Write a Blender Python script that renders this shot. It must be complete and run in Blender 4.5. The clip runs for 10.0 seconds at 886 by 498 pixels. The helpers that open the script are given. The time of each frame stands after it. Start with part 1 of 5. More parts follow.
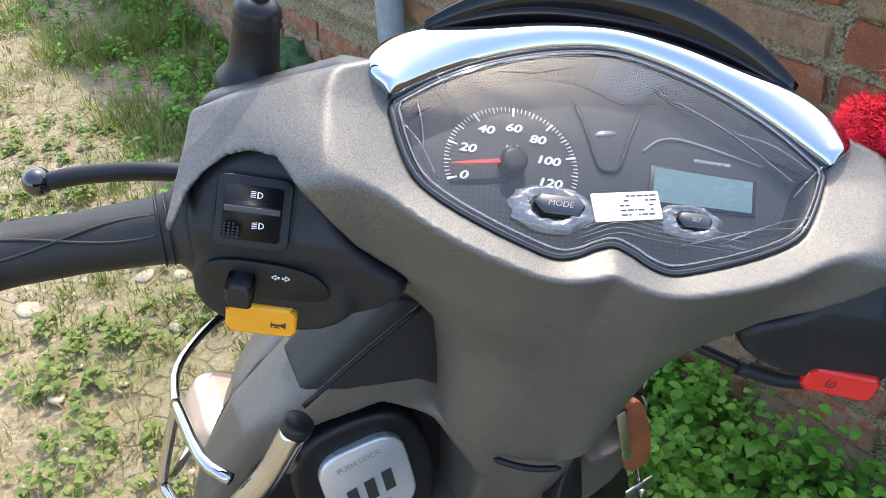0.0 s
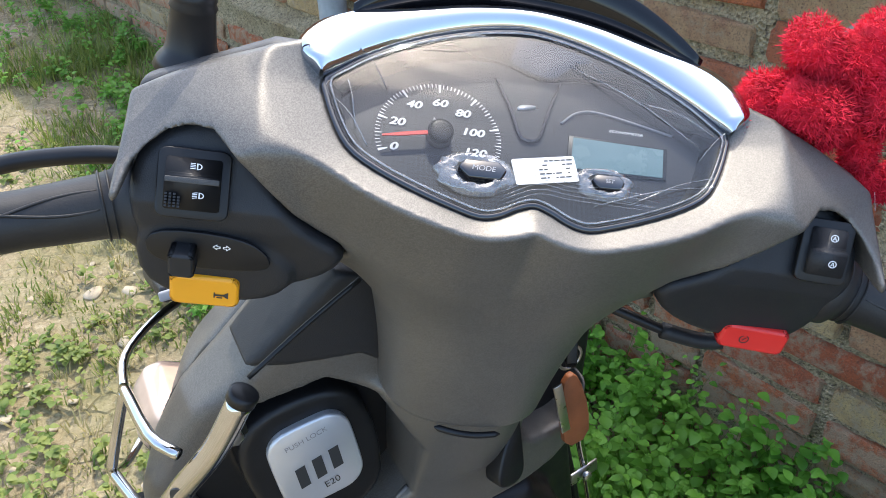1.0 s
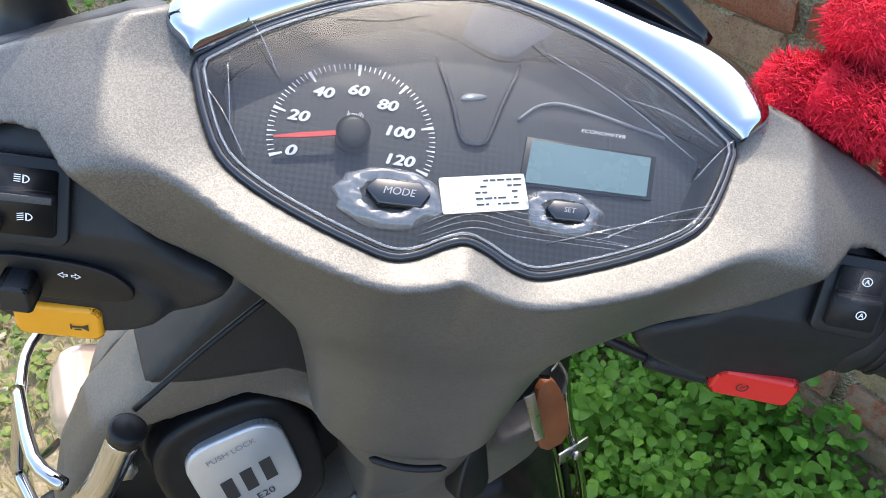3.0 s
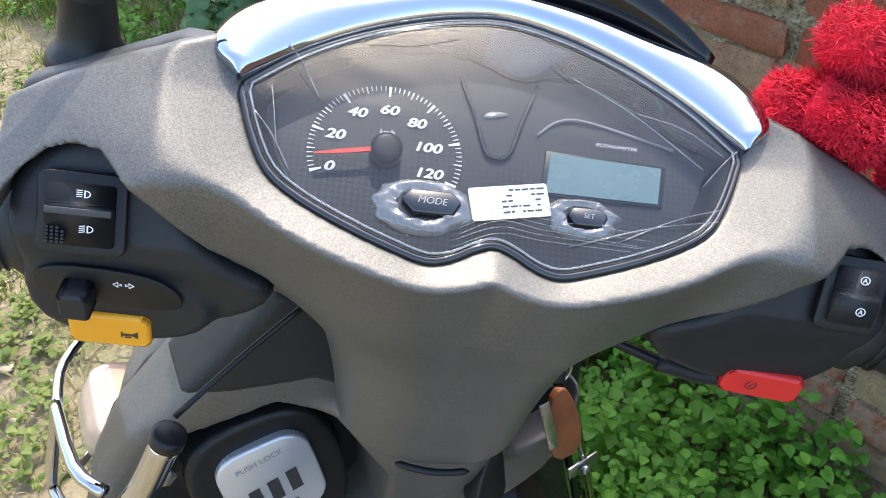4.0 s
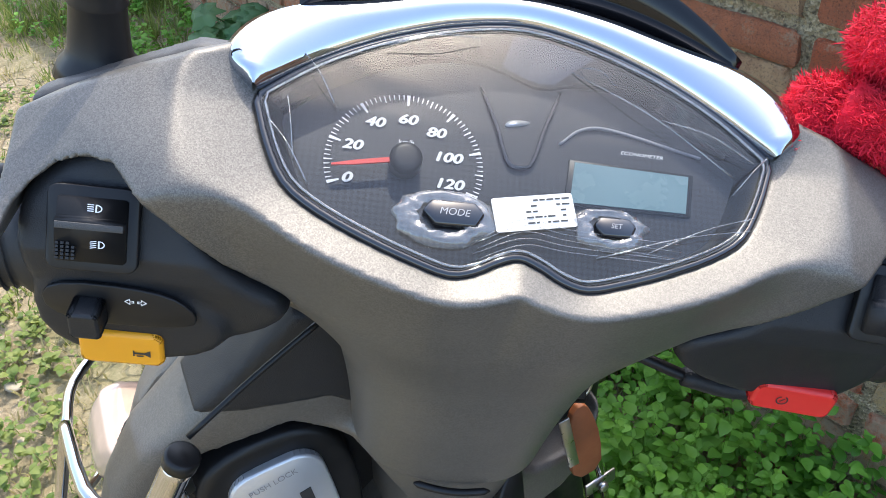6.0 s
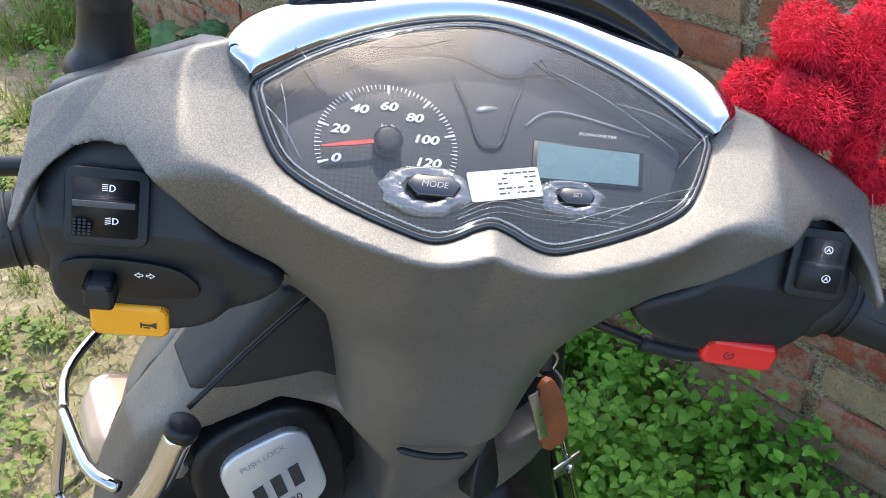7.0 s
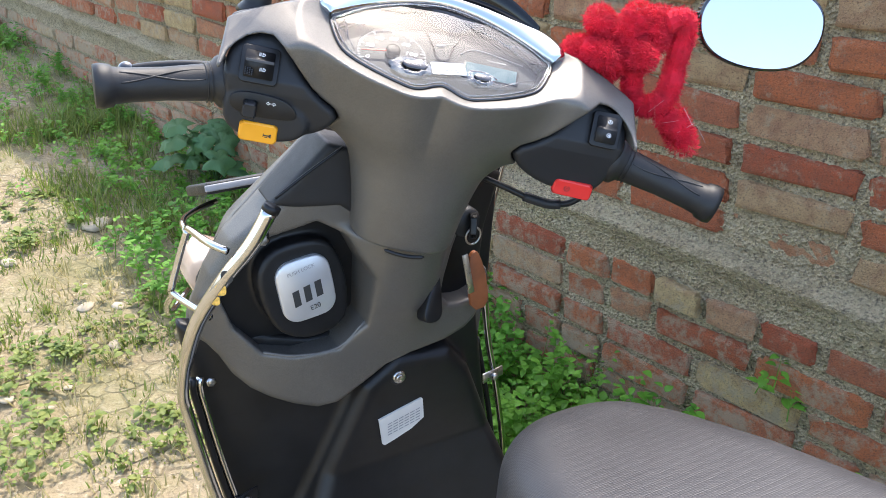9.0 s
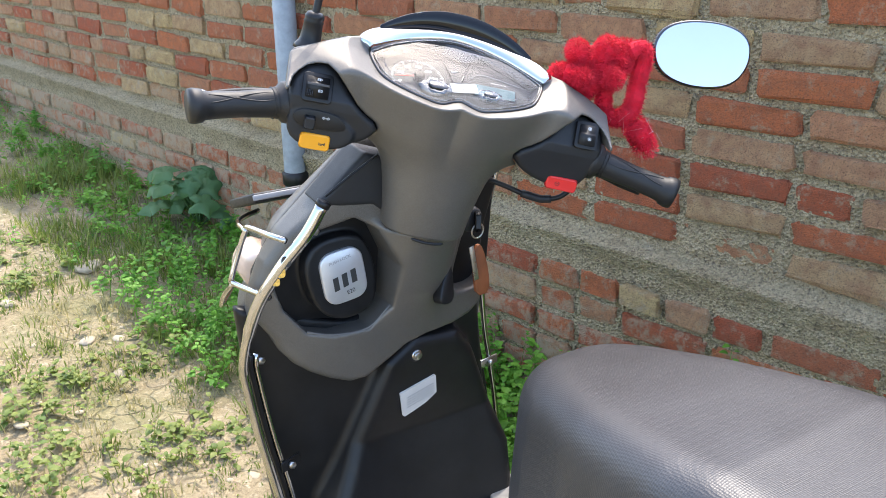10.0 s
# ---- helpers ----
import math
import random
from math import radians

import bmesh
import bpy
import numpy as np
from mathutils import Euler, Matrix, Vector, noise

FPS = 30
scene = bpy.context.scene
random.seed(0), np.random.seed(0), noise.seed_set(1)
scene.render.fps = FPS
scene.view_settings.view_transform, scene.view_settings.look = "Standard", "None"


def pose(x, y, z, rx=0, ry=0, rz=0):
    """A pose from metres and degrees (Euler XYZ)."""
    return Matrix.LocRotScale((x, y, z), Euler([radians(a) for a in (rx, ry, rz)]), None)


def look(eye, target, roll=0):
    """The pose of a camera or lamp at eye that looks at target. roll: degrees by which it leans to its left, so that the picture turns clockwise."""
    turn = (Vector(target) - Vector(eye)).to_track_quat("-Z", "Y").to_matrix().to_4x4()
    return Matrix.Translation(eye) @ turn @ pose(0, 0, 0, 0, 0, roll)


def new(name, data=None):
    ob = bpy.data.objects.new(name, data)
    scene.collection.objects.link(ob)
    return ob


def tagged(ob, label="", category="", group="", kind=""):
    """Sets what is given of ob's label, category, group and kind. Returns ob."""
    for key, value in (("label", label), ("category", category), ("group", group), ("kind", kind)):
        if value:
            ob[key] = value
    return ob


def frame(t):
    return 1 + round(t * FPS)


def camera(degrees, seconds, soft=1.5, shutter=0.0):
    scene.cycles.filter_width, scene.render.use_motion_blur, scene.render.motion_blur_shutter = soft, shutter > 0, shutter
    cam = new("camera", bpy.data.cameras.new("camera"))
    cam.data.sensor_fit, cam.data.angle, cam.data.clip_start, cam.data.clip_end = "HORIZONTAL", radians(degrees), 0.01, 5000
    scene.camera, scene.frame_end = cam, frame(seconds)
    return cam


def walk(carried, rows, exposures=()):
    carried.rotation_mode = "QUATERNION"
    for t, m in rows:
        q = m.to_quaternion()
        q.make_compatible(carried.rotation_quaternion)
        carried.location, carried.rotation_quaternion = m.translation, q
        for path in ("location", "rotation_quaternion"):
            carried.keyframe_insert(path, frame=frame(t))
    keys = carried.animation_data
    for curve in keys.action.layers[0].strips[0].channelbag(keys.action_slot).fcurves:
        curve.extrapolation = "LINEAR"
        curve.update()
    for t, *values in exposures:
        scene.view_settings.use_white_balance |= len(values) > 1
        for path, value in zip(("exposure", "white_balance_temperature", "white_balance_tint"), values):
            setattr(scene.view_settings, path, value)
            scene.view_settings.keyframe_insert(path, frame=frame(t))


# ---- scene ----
cam = camera(55.6, 10.0, soft=0.9)
PATH = [
    (0, (0.008, 0.009, 1.281), (-0.017, 1.58, 0.042), -0.3),
    (0.5, (0.007, -0.089, 1.288), (0.075, 1.528, 0.112), -0.3),
    (1, (0.019, -0.028, 1.275), (0.102, 1.569, 0.074), 0.5),
    (1.5, (0.059, 0.067, 1.27), (0.097, 1.619, 0.009), 0.9),
    (2, (0.088, 0.109, 1.253), (0.105, 1.586, -0.095), 1.1),
    (2.5, (0.082, 0.101, 1.254), (0.085, 1.529, -0.146), 0.9),
    (4, (0.059, 0.06, 1.269), (0.071, 1.552, -0.063), -0.0),
    (4.5, (0.056, 0.058, 1.266), (0.072, 1.558, -0.058), -0.2),
    (5, (0.059, 0.068, 1.26), (0.061, 1.57, -0.06), -0.7),
    (5.5, (0.055, 0.07, 1.26), (0.044, 1.581, -0.051), -1.0),
    (7, (0.042, 0.025, 1.271), (0.137, 1.562, -0.006), 0.0),
    (7.5, (-0.021, -0.101, 1.278), (0.165, 1.475, 0.061), 1.1),
    (8, (-0.055, -0.189, 1.268), (0.194, 1.434, 0.127), 2.8),
    (8.5, (-0.047, -0.269, 1.282), (0.192, 1.418, 0.234), 3.6),
    (9, (0.008, -0.436, 1.288), (0.205, 1.302, 0.318), 3.9),
    (9.5, (0.025, -0.583, 1.309), (0.239, 1.188, 0.405), 3.6),
    (10, (-0.097, -0.644, 1.303), (0.218, 1.142, 0.458), 3.6),
]
walk(cam, [(t, look(eye, target, roll)) for t, eye, target, roll in PATH],
     exposures=[(0.0, 2.1, 6600, 8), (7.2, 2.1, 6600, 8), (8.5, 2.32, 6750, 10), (10.0, 2.4, 6750, 10)])

# ---- world, sun, exposure ----
SUN_DIR = Vector((0.14, 0.56, 1.0)).normalized()
world = bpy.data.worlds.new("sky")
scene.world = world
world.use_nodes = True
wn = world.node_tree
sky = wn.nodes.new("ShaderNodeTexSky")
sky.sky_type, sky.sun_disc = "NISHITA", False
sky.sun_elevation = math.asin(SUN_DIR.z)
sky.sun_rotation = math.atan2(SUN_DIR.x, SUN_DIR.y)
sky.air_density, sky.dust_density = 0.95, 2.2
wn.links.new(sky.outputs[0], wn.nodes["Background"].inputs[0])
wn.nodes["Background"].inputs[1].default_value = 0.15
sun = new("sun", bpy.data.lights.new("sun", "SUN"))
sun.data.energy, sun.data.angle, sun.data.color = 0.9, radians(0.5), (1.0, 0.96, 0.9)
sun.matrix_world = look(SUN_DIR * 10, (0, 0, 0))

# ---- materials ----
def material(name):
    m = bpy.data.materials.new(name)
    m.use_nodes = True
    return m, m.node_tree, m.node_tree.nodes["Principled BSDF"]


def mapped(nt, kind="Object"):
    tc = nt.nodes.new("ShaderNodeTexCoord")
    return tc.outputs[kind]


def noise_tex(nt, vec, scale, detail=4.0, rough=0.6):
    n = nt.nodes.new("ShaderNodeTexNoise")
    n.inputs["Scale"].default_value, n.inputs["Detail"].default_value, n.inputs["Roughness"].default_value = scale, detail, rough
    nt.links.new(vec, n.inputs["Vector"])
    return n.outputs[0]


def ramp(nt, fac, stops):
    r = nt.nodes.new("ShaderNodeValToRGB")
    while len(r.color_ramp.elements) < len(stops):
        r.color_ramp.elements.new(0.5)
    for e, (p, c) in zip(r.color_ramp.elements, stops):
        e.position, e.color = p, (*c, 1) if len(c) == 3 else (c[0], c[0], c[0], 1)
    nt.links.new(fac, r.inputs[0])
    return r.outputs[0]


def mix(nt, fac, a, b, blend="MIX"):
    m = nt.nodes.new("ShaderNodeMix")
    m.data_type, m.blend_type = "RGBA", blend
    for sock, v in ((m.inputs[0], fac), (m.inputs[6], a), (m.inputs[7], b)):
        if isinstance(v, (int, float)):
            sock.default_value = v
        elif isinstance(v, tuple):
            sock.default_value = (*v, 1)
        else:
            nt.links.new(v, sock)
    return m.outputs[2]


def bump(nt, bsdf, height, strength=0.3, distance=0.001):
    b = nt.nodes.new("ShaderNodeBump")
    b.inputs["Strength"].default_value, b.inputs["Distance"].default_value = strength, distance
    nt.links.new(height, b.inputs["Height"])
    nt.links.new(b.outputs[0], bsdf.inputs["Normal"])


def simple(name, color, rough=0.5, metal=0.0, grain=0.0, grain_scale=900.0, vary=0.12, vary_scale=25.0, coat=0.0, spec=0.5):
    m, nt, p = material(name)
    v = mapped(nt)
    n = noise_tex(nt, v, vary_scale, 5)
    lo, hi = tuple(c * (1 - vary) for c in color), tuple(min(1, c * (1 + vary)) for c in color)
    nt.links.new(ramp(nt, n, [(0.3, lo), (0.7, hi)]), p.inputs["Base Color"])
    nt.links.new(ramp(nt, noise_tex(nt, v, vary_scale * 3, 6), [(0.3, (max(0.02, rough - 0.06),)), (0.7, (min(1, rough + 0.06),))]), p.inputs["Roughness"])
    p.inputs["Metallic"].default_value = metal
    p.inputs["Coat Weight"].default_value = coat
    p.inputs["Specular IOR Level"].default_value = spec
    if grain:
        bump(nt, p, noise_tex(nt, v, grain_scale, 2), grain, 0.0004)
    return m


def paint():
    """Matte titanium-grey metallic paint with fine flakes."""
    m, nt, p = material("titanium_paint")
    v = mapped(nt)
    flakes = nt.nodes.new("ShaderNodeTexVoronoi")
    flakes.inputs["Scale"].default_value = 2000
    nt.links.new(v, flakes.inputs["Vector"])
    c = mix(nt, 0.35, (0.12, 0.111, 0.099), ramp(nt, flakes.outputs["Color"], [(0.2, (0.07, 0.064, 0.056)), (0.9, (0.26, 0.245, 0.222))]))
    dust_haze = ramp(nt, noise_tex(nt, v, 14, 6), [(0.45, (0.0,)), (0.8, (0.25,))])
    nt.links.new(mix(nt, dust_haze, c, (0.25, 0.23, 0.195)), p.inputs["Base Color"])
    p.inputs["Metallic"].default_value = 0.45
    p.inputs["Roughness"].default_value = 0.46
    bump(nt, p, flakes.outputs["Distance"], 0.1, 0.0003)
    return m


def glass(name, tint=(1, 1, 1), gloss=1.45, dust_haze=0.0):
    m = bpy.data.materials.new(name)
    m.use_nodes = True
    nt = m.node_tree
    nt.nodes.remove(nt.nodes["Principled BSDF"])
    out = nt.nodes["Material Output"]
    a, b, f, mx = (nt.nodes.new(k) for k in ("ShaderNodeBsdfTransparent", "ShaderNodeBsdfGlossy", "ShaderNodeFresnel", "ShaderNodeMixShader"))
    a.inputs[0].default_value, b.inputs["Roughness"].default_value, f.inputs[0].default_value = (*tint, 1), 0.03, gloss
    haze, film = nt.nodes.new("ShaderNodeBsdfDiffuse"), nt.nodes.new("ShaderNodeMixShader")
    haze.inputs[0].default_value, film.inputs[0].default_value = (0.8, 0.82, 0.85, 1), dust_haze
    nt.links.new(a.outputs[0], film.inputs[1])
    nt.links.new(haze.outputs[0], film.inputs[2])
    nt.links.new(f.outputs[0], mx.inputs[0])
    nt.links.new(film.outputs[0], mx.inputs[1])
    nt.links.new(b.outputs[0], mx.inputs[2])
    nt.links.new(mx.outputs[0], out.inputs[0])
    return m, nt, b, f


def lens_material():
    # the slight diffuse share paints the sky's pale haze onto the film
    m, nt, b, f = glass("film_covered_lens", (0.97, 0.98, 0.98), 1.6, 0.004)
    v = mapped(nt)
    st = nt.nodes.new("ShaderNodeMapping")
    st.inputs["Scale"].default_value = (40, 260, 60)
    st.inputs["Rotation"].default_value = (0, 0, 0.25)
    nt.links.new(v, st.inputs[0])
    n = noise_tex(nt, st.outputs[0], 1.0, 5)
    bp = nt.nodes.new("ShaderNodeBump")
    bp.inputs["Strength"].default_value, bp.inputs["Distance"].default_value = 0.008, 0.001
    nt.links.new(n, bp.inputs["Height"])
    nt.links.new(bp.outputs[0], b.inputs["Normal"])
    nt.links.new(bp.outputs[0], f.inputs["Normal"])
    return m


def rubber_seat():
    m, nt, p = material("seat_vinyl")
    v = mapped(nt)
    cells = nt.nodes.new("ShaderNodeTexVoronoi")
    cells.inputs["Scale"].default_value, cells.inputs["Randomness"].default_value = 420, 0.25
    nt.links.new(v, cells.inputs["Vector"])
    h = cells.outputs["Distance"]
    wear = noise_tex(nt, v, 9, 6)
    nt.links.new(mix(nt, ramp(nt, wear, [(0.35, (0.0,)), (0.75, (1.0,))]), (0.03, 0.03, 0.033), (0.05, 0.05, 0.053)), p.inputs["Base Color"])
    p.inputs["Roughness"].default_value = 0.42
    bump(nt, p, h, 0.5, 0.0007)
    return m


def brick_material():
    m, nt, p = material("old_brick")
    info = nt.nodes.new("ShaderNodeObjectInfo")
    geo = nt.nodes.new("ShaderNodeNewGeometry")
    add = nt.nodes.new("ShaderNodeMath")
    nt.links.new(info.outputs["Random"], add.inputs[0])
    nt.links.new(geo.outputs["Random Per Island"], add.inputs[1])
    fr = nt.nodes.new("ShaderNodeMath")
    fr.operation = "FRACT"
    nt.links.new(add.outputs[0], fr.inputs[0])
    pos = geo.outputs["Position"]
    base = ramp(nt, fr.outputs[0], [(0.0, (0.58, 0.12, 0.05)), (0.25, (0.75, 0.23, 0.08)), (0.45, (0.64, 0.2, 0.09)), (0.65, (0.74, 0.35, 0.17)), (0.85, (0.68, 0.42, 0.23)), (1.0, (0.8, 0.6, 0.28))])
    c = mix(nt, ramp(nt, noise_tex(nt, pos, 38, 6), [(0.38, (0,)), (0.7, (0.55,))]), base, (0.36, 0.13, 0.07))
    c = mix(nt, ramp(nt, noise_tex(nt, pos, 300, 5, 0.7), [(0.33, (0.8,)), (0.48, (0.0,))]), c, (0.16, 0.07, 0.045))
    # cement smears, and a damp grey bloom on the lowest courses
    z = nt.nodes.new("ShaderNodeSeparateXYZ")
    nt.links.new(pos, z.inputs[0])
    low = nt.nodes.new("ShaderNodeMapRange")
    for k, v in ((1, 0.15), (2, 0.62), (3, 0.14), (4, 0.0)):
        low.inputs[k].default_value = v
    nt.links.new(z.outputs[2], low.inputs[0])
    lift = nt.nodes.new("ShaderNodeMath")
    nt.links.new(noise_tex(nt, pos, 26, 9, 0.78), lift.inputs[0])
    nt.links.new(low.outputs[0], lift.inputs[1])
    smear = ramp(nt, lift.outputs[0], [(0.55, (0,)), (0.66, (0.7,))])
    c = mix(nt, smear, c, (0.6, 0.48, 0.32))
    c = mix(nt, ramp(nt, noise_tex(nt, pos, 700, 3, 0.7), [(0.62, (0.0,)), (0.72, (0.7,))]), c, (0.7, 0.55, 0.42))
    nt.links.new(c, p.inputs["Base Color"])
    p.inputs["Roughness"].default_value = 0.92
    bump(nt, p, mix(nt, 0.5, noise_tex(nt, pos, 80, 9, 0.78), noise_tex(nt, pos, 420, 6, 0.7)), 1.0, 0.03)
    return m


def mortar_material():
    m, nt, p = material("cement_mortar")
    pos = nt.nodes.new("ShaderNodeNewGeometry").outputs["Position"]
    c = ramp(nt, noise_tex(nt, pos, 9, 8, 0.7), [(0.25, (0.52, 0.39, 0.22)), (0.5, (0.7, 0.56, 0.34)), (0.8, (0.8, 0.68, 0.45))])
    grit = nt.nodes.new("ShaderNodeTexVoronoi")
    grit.inputs["Scale"].default_value = 170
    nt.links.new(pos, grit.inputs["Vector"])
    c = mix(nt, 0.5, c, mix(nt, 1.0, c, ramp(nt, grit.outputs["Color"], [(0.1, (0.35, 0.34, 0.32)), (0.6, (1.0, 1.0, 1.0))]), "MULTIPLY"))
    c = mix(nt, ramp(nt, noise_tex(nt, pos, 120, 6, 0.75), [(0.38, (0.85,)), (0.47, (0.0,))]), c, (0.17, 0.13, 0.085))
    c = mix(nt, ramp(nt, noise_tex(nt, pos, 420, 4, 0.7), [(0.34, (0.8,)), (0.44, (0.0,))]), c, (0.13, 0.1, 0.07))
    nt.links.new(c, p.inputs["Base Color"])
    p.inputs["Roughness"].default_value = 0.95
    bump(nt, p, mix(nt, 0.5, noise_tex(nt, pos, 85, 9, 0.78), grit.outputs["Distance"]), 1.0, 0.04)
    return m


def ground_material():
    m, nt, p = material("dry_dirt")
    pos = nt.nodes.new("ShaderNodeNewGeometry").outputs["Position"]
    c = ramp(nt, noise_tex(nt, pos, 3.5, 8, 0.65), [(0.3, (0.24, 0.18, 0.1)), (0.5, (0.35, 0.28, 0.17)), (0.75, (0.43, 0.355, 0.235))])
    warp = nt.nodes.new("ShaderNodeMix")
    warp.data_type = "RGBA"
    warp.inputs[0].default_value = 0.04
    nt.links.new(pos, warp.inputs[6])
    wob = nt.nodes.new("ShaderNodeTexNoise")
    wob.inputs["Scale"].default_value = 14
    nt.links.new(pos, wob.inputs["Vector"])
    nt.links.new(wob.outputs["Color"], warp.inputs[7])
    cells = nt.nodes.new("ShaderNodeTexVoronoi")
    cells.feature = "DISTANCE_TO_EDGE"
    cells.inputs["Scale"].default_value = 17
    nt.links.new(warp.outputs[2], cells.inputs["Vector"])
    plates = nt.nodes.new("ShaderNodeTexVoronoi")
    plates.inputs["Scale"].default_value = 17
    nt.links.new(warp.outputs[2], plates.inputs["Vector"])
    worn = ramp(nt, noise_tex(nt, pos, 2.7, 4), [(0.42, (0.0,)), (0.6, (1.0,))])
    c = mix(nt, 0.3, c, mix(nt, 1.0, c, ramp(nt, plates.outputs["Color"], [(0.1, (0.5, 0.48, 0.45)), (0.9, (1.0, 0.98, 0.93))]), "MULTIPLY"))
    crack = mix(nt, worn, (1.0, 1.0, 1.0), ramp(nt, cells.outputs["Distance"], [(0.0, (0.0,)), (0.09, (1.0,))]))
    c = mix(nt, mix(nt, 0.55, (1.0, 1.0, 1.0), crack), (0.15, 0.115, 0.07), c)
    c = mix(nt, ramp(nt, noise_tex(nt, pos, 120, 6, 0.7), [(0.36, (0.7,)), (0.5, (0.0,))]), c, (0.18, 0.135, 0.08))
    c = mix(nt, ramp(nt, noise_tex(nt, pos, 60, 5, 0.7), [(0.55, (0.0,)), (0.68, (0.6,))]), c, (0.54, 0.46, 0.33))
    green = ramp(nt, noise_tex(nt, pos, 2.1, 6, 0.6), [(0.48, (0.0,)), (0.62, (0.55,))])
    c = mix(nt, green, c, (0.16, 0.16, 0.055))
    nt.links.new(c, p.inputs["Base Color"])
    p.inputs["Roughness"].default_value = 0.95
    h = mix(nt, 0.5, crack, noise_tex(nt, pos, 45, 8, 0.7))
    bump(nt, p, h, 1.0, 0.014)
    return m


def leaf_material(name, lo, hi):
    m, nt, p = material(name)
    geo = nt.nodes.new("ShaderNodeNewGeometry")
    c = ramp(nt, geo.outputs["Random Per Island"], [(0.0, lo), (1.0, hi)])
    c = mix(nt, ramp(nt, noise_tex(nt, geo.outputs["Position"], 2.5, 3), [(0.4, (0,)), (0.7, (0.45,))]), c, tuple(0.6 * a + 0.4 * b for a, b in zip(hi, (0.25, 0.24, 0.04))))
    nt.links.new(c, p.inputs["Base Color"])
    p.inputs["Roughness"].default_value = 0.55
    tr = nt.nodes.new("ShaderNodeBsdfTranslucent")
    nt.links.new(c, tr.inputs[0])
    mx = nt.nodes.new("ShaderNodeMixShader")
    mx.inputs[0].default_value = 0.45
    nt.links.new(p.outputs[0], mx.inputs[1])
    nt.links.new(tr.outputs[0], mx.inputs[2])
    nt.links.new(mx.outputs[0], nt.nodes["Material Output"].inputs[0])
    return m


def dial_material():
    m, nt, p = material("dial_carbon")
    v = mapped(nt)
    ch = nt.nodes.new("ShaderNodeTexChecker")
    ch.inputs["Scale"].default_value = 520
    mp = nt.nodes.new("ShaderNodeMapping")
    mp.inputs["Rotation"].default_value = (0, 0, 0.785)
    nt.links.new(v, mp.inputs[0])
    nt.links.new(mp.outputs[0], ch.inputs["Vector"])
    ch.inputs["Color1"].default_value, ch.inputs["Color2"].default_value = (0.009, 0.01, 0.013, 1), (0.022, 0.024, 0.03, 1)
    nt.links.new(ch.outputs[0], p.inputs["Base Color"])
    p.inputs["Roughness"].default_value = 0.5
    return m


PAINT = paint()
BLACK = simple("black_textured_plastic", (0.014, 0.0148, 0.017), 0.5, grain=0.5, grain_scale=1600, spec=0.4)
BLACK_SMOOTH = simple("black_plastic", (0.009, 0.009, 0.0098), 0.42, vary=0.3, spec=0.35)
COVER = simple("dark_grey_plastic", (0.05, 0.048, 0.046), 0.55, grain=0.5, grain_scale=1600)
GLOSS = simple("gloss_black", (0.008, 0.008, 0.01), 0.06, coat=1.0)
RUBBER = simple("grip_rubber", (0.014, 0.0135, 0.0135), 0.52, grain=0.3, grain_scale=700, vary=0.2, spec=0.4)
CHROME = simple("chrome", (0.6, 0.615, 0.65), 0.06, 1.0, vary=0.02)
STEEL = simple("steel_guard", (0.52, 0.515, 0.51), 0.05, 1.0, vary=0.08)
BOLT = simple("bolt_steel", (0.5, 0.5, 0.5), 0.3, 1.0)
ORANGE = simple("orange_button", (0.85, 0.36, 0.015), 0.4, vary=0.05)
BADGE = simple("yellow_sticker", (0.75, 0.42, 0.08), 0.5, vary=0.4, vary_scale=240)
RED = simple("red_button", (0.75, 0.03, 0.025), 0.4, vary=0.05)
YARN = simple("red_yarn", (0.62, 0.008, 0.03), 0.9, vary=0.3, vary_scale=60)
SILVER = simple("satin_silver_lid", (0.6, 0.61, 0.63), 0.35, 0.6, vary=0.05)
WHITE = simple("white_print", (0.8, 0.8, 0.8), 0.5, vary=0.03)
GREYPRINT = simple("grey_print", (0.28, 0.28, 0.29), 0.5)
DARKPRINT = simple("dark_print", (0.03, 0.03, 0.03), 0.5)
PAPER = simple("sticker_paper", (0.62, 0.6, 0.57), 0.6, vary=0.05)
LCD = simple("lcd_panel", (0.15, 0.25, 0.27), 0.25, vary=0.04)
NEEDLE = simple("needle_red", (0.85, 0.06, 0.04), 0.4)
LEATHER = simple("tan_leather", (0.24, 0.075, 0.026), 0.6, grain=0.5, grain_scale=300, vary=0.25)
PIPE = simple("grey_pipe", (0.25, 0.28, 0.30), 0.55, vary=0.2)
MAT = simple("grey_mat", (0.22, 0.21, 0.19), 0.8, vary=0.2)
DIAL = dial_material()
LENS = lens_material()
MIRROR = simple("mirror_glass", (0.5, 0.5, 0.56), 0.01, 1.0, vary=0.01)
SMOKE = simple("smoked_visor", (0.004, 0.004, 0.005), 0.05, spec=0.4)
SIGNAL = simple("indicator_lens", (0.55, 0.4, 0.31), 0.15, coat=1.0, vary=0.15)
SEAT = rubber_seat()
BRICK, MORTAR, DIRT = brick_material(), mortar_material(), ground_material()
LEAF = leaf_material("weed_leaf", (0.08, 0.23, 0.025), (0.2, 0.46, 0.05))
GRASS = leaf_material("grass_blade", (0.09, 0.175, 0.025), (0.29, 0.33, 0.08))
STRAW = leaf_material("dry_grass", (0.32, 0.28, 0.11), (0.5, 0.43, 0.22))
BIGLEAF = leaf_material("gourd_leaf", (0.07, 0.18, 0.07), (0.14, 0.28, 0.11))
STONE = simple("field_stone", (0.42, 0.35, 0.25), 0.9, grain=0.8, grain_scale=90, vary=0.25)

# ---- tools ----
WORLD = {}


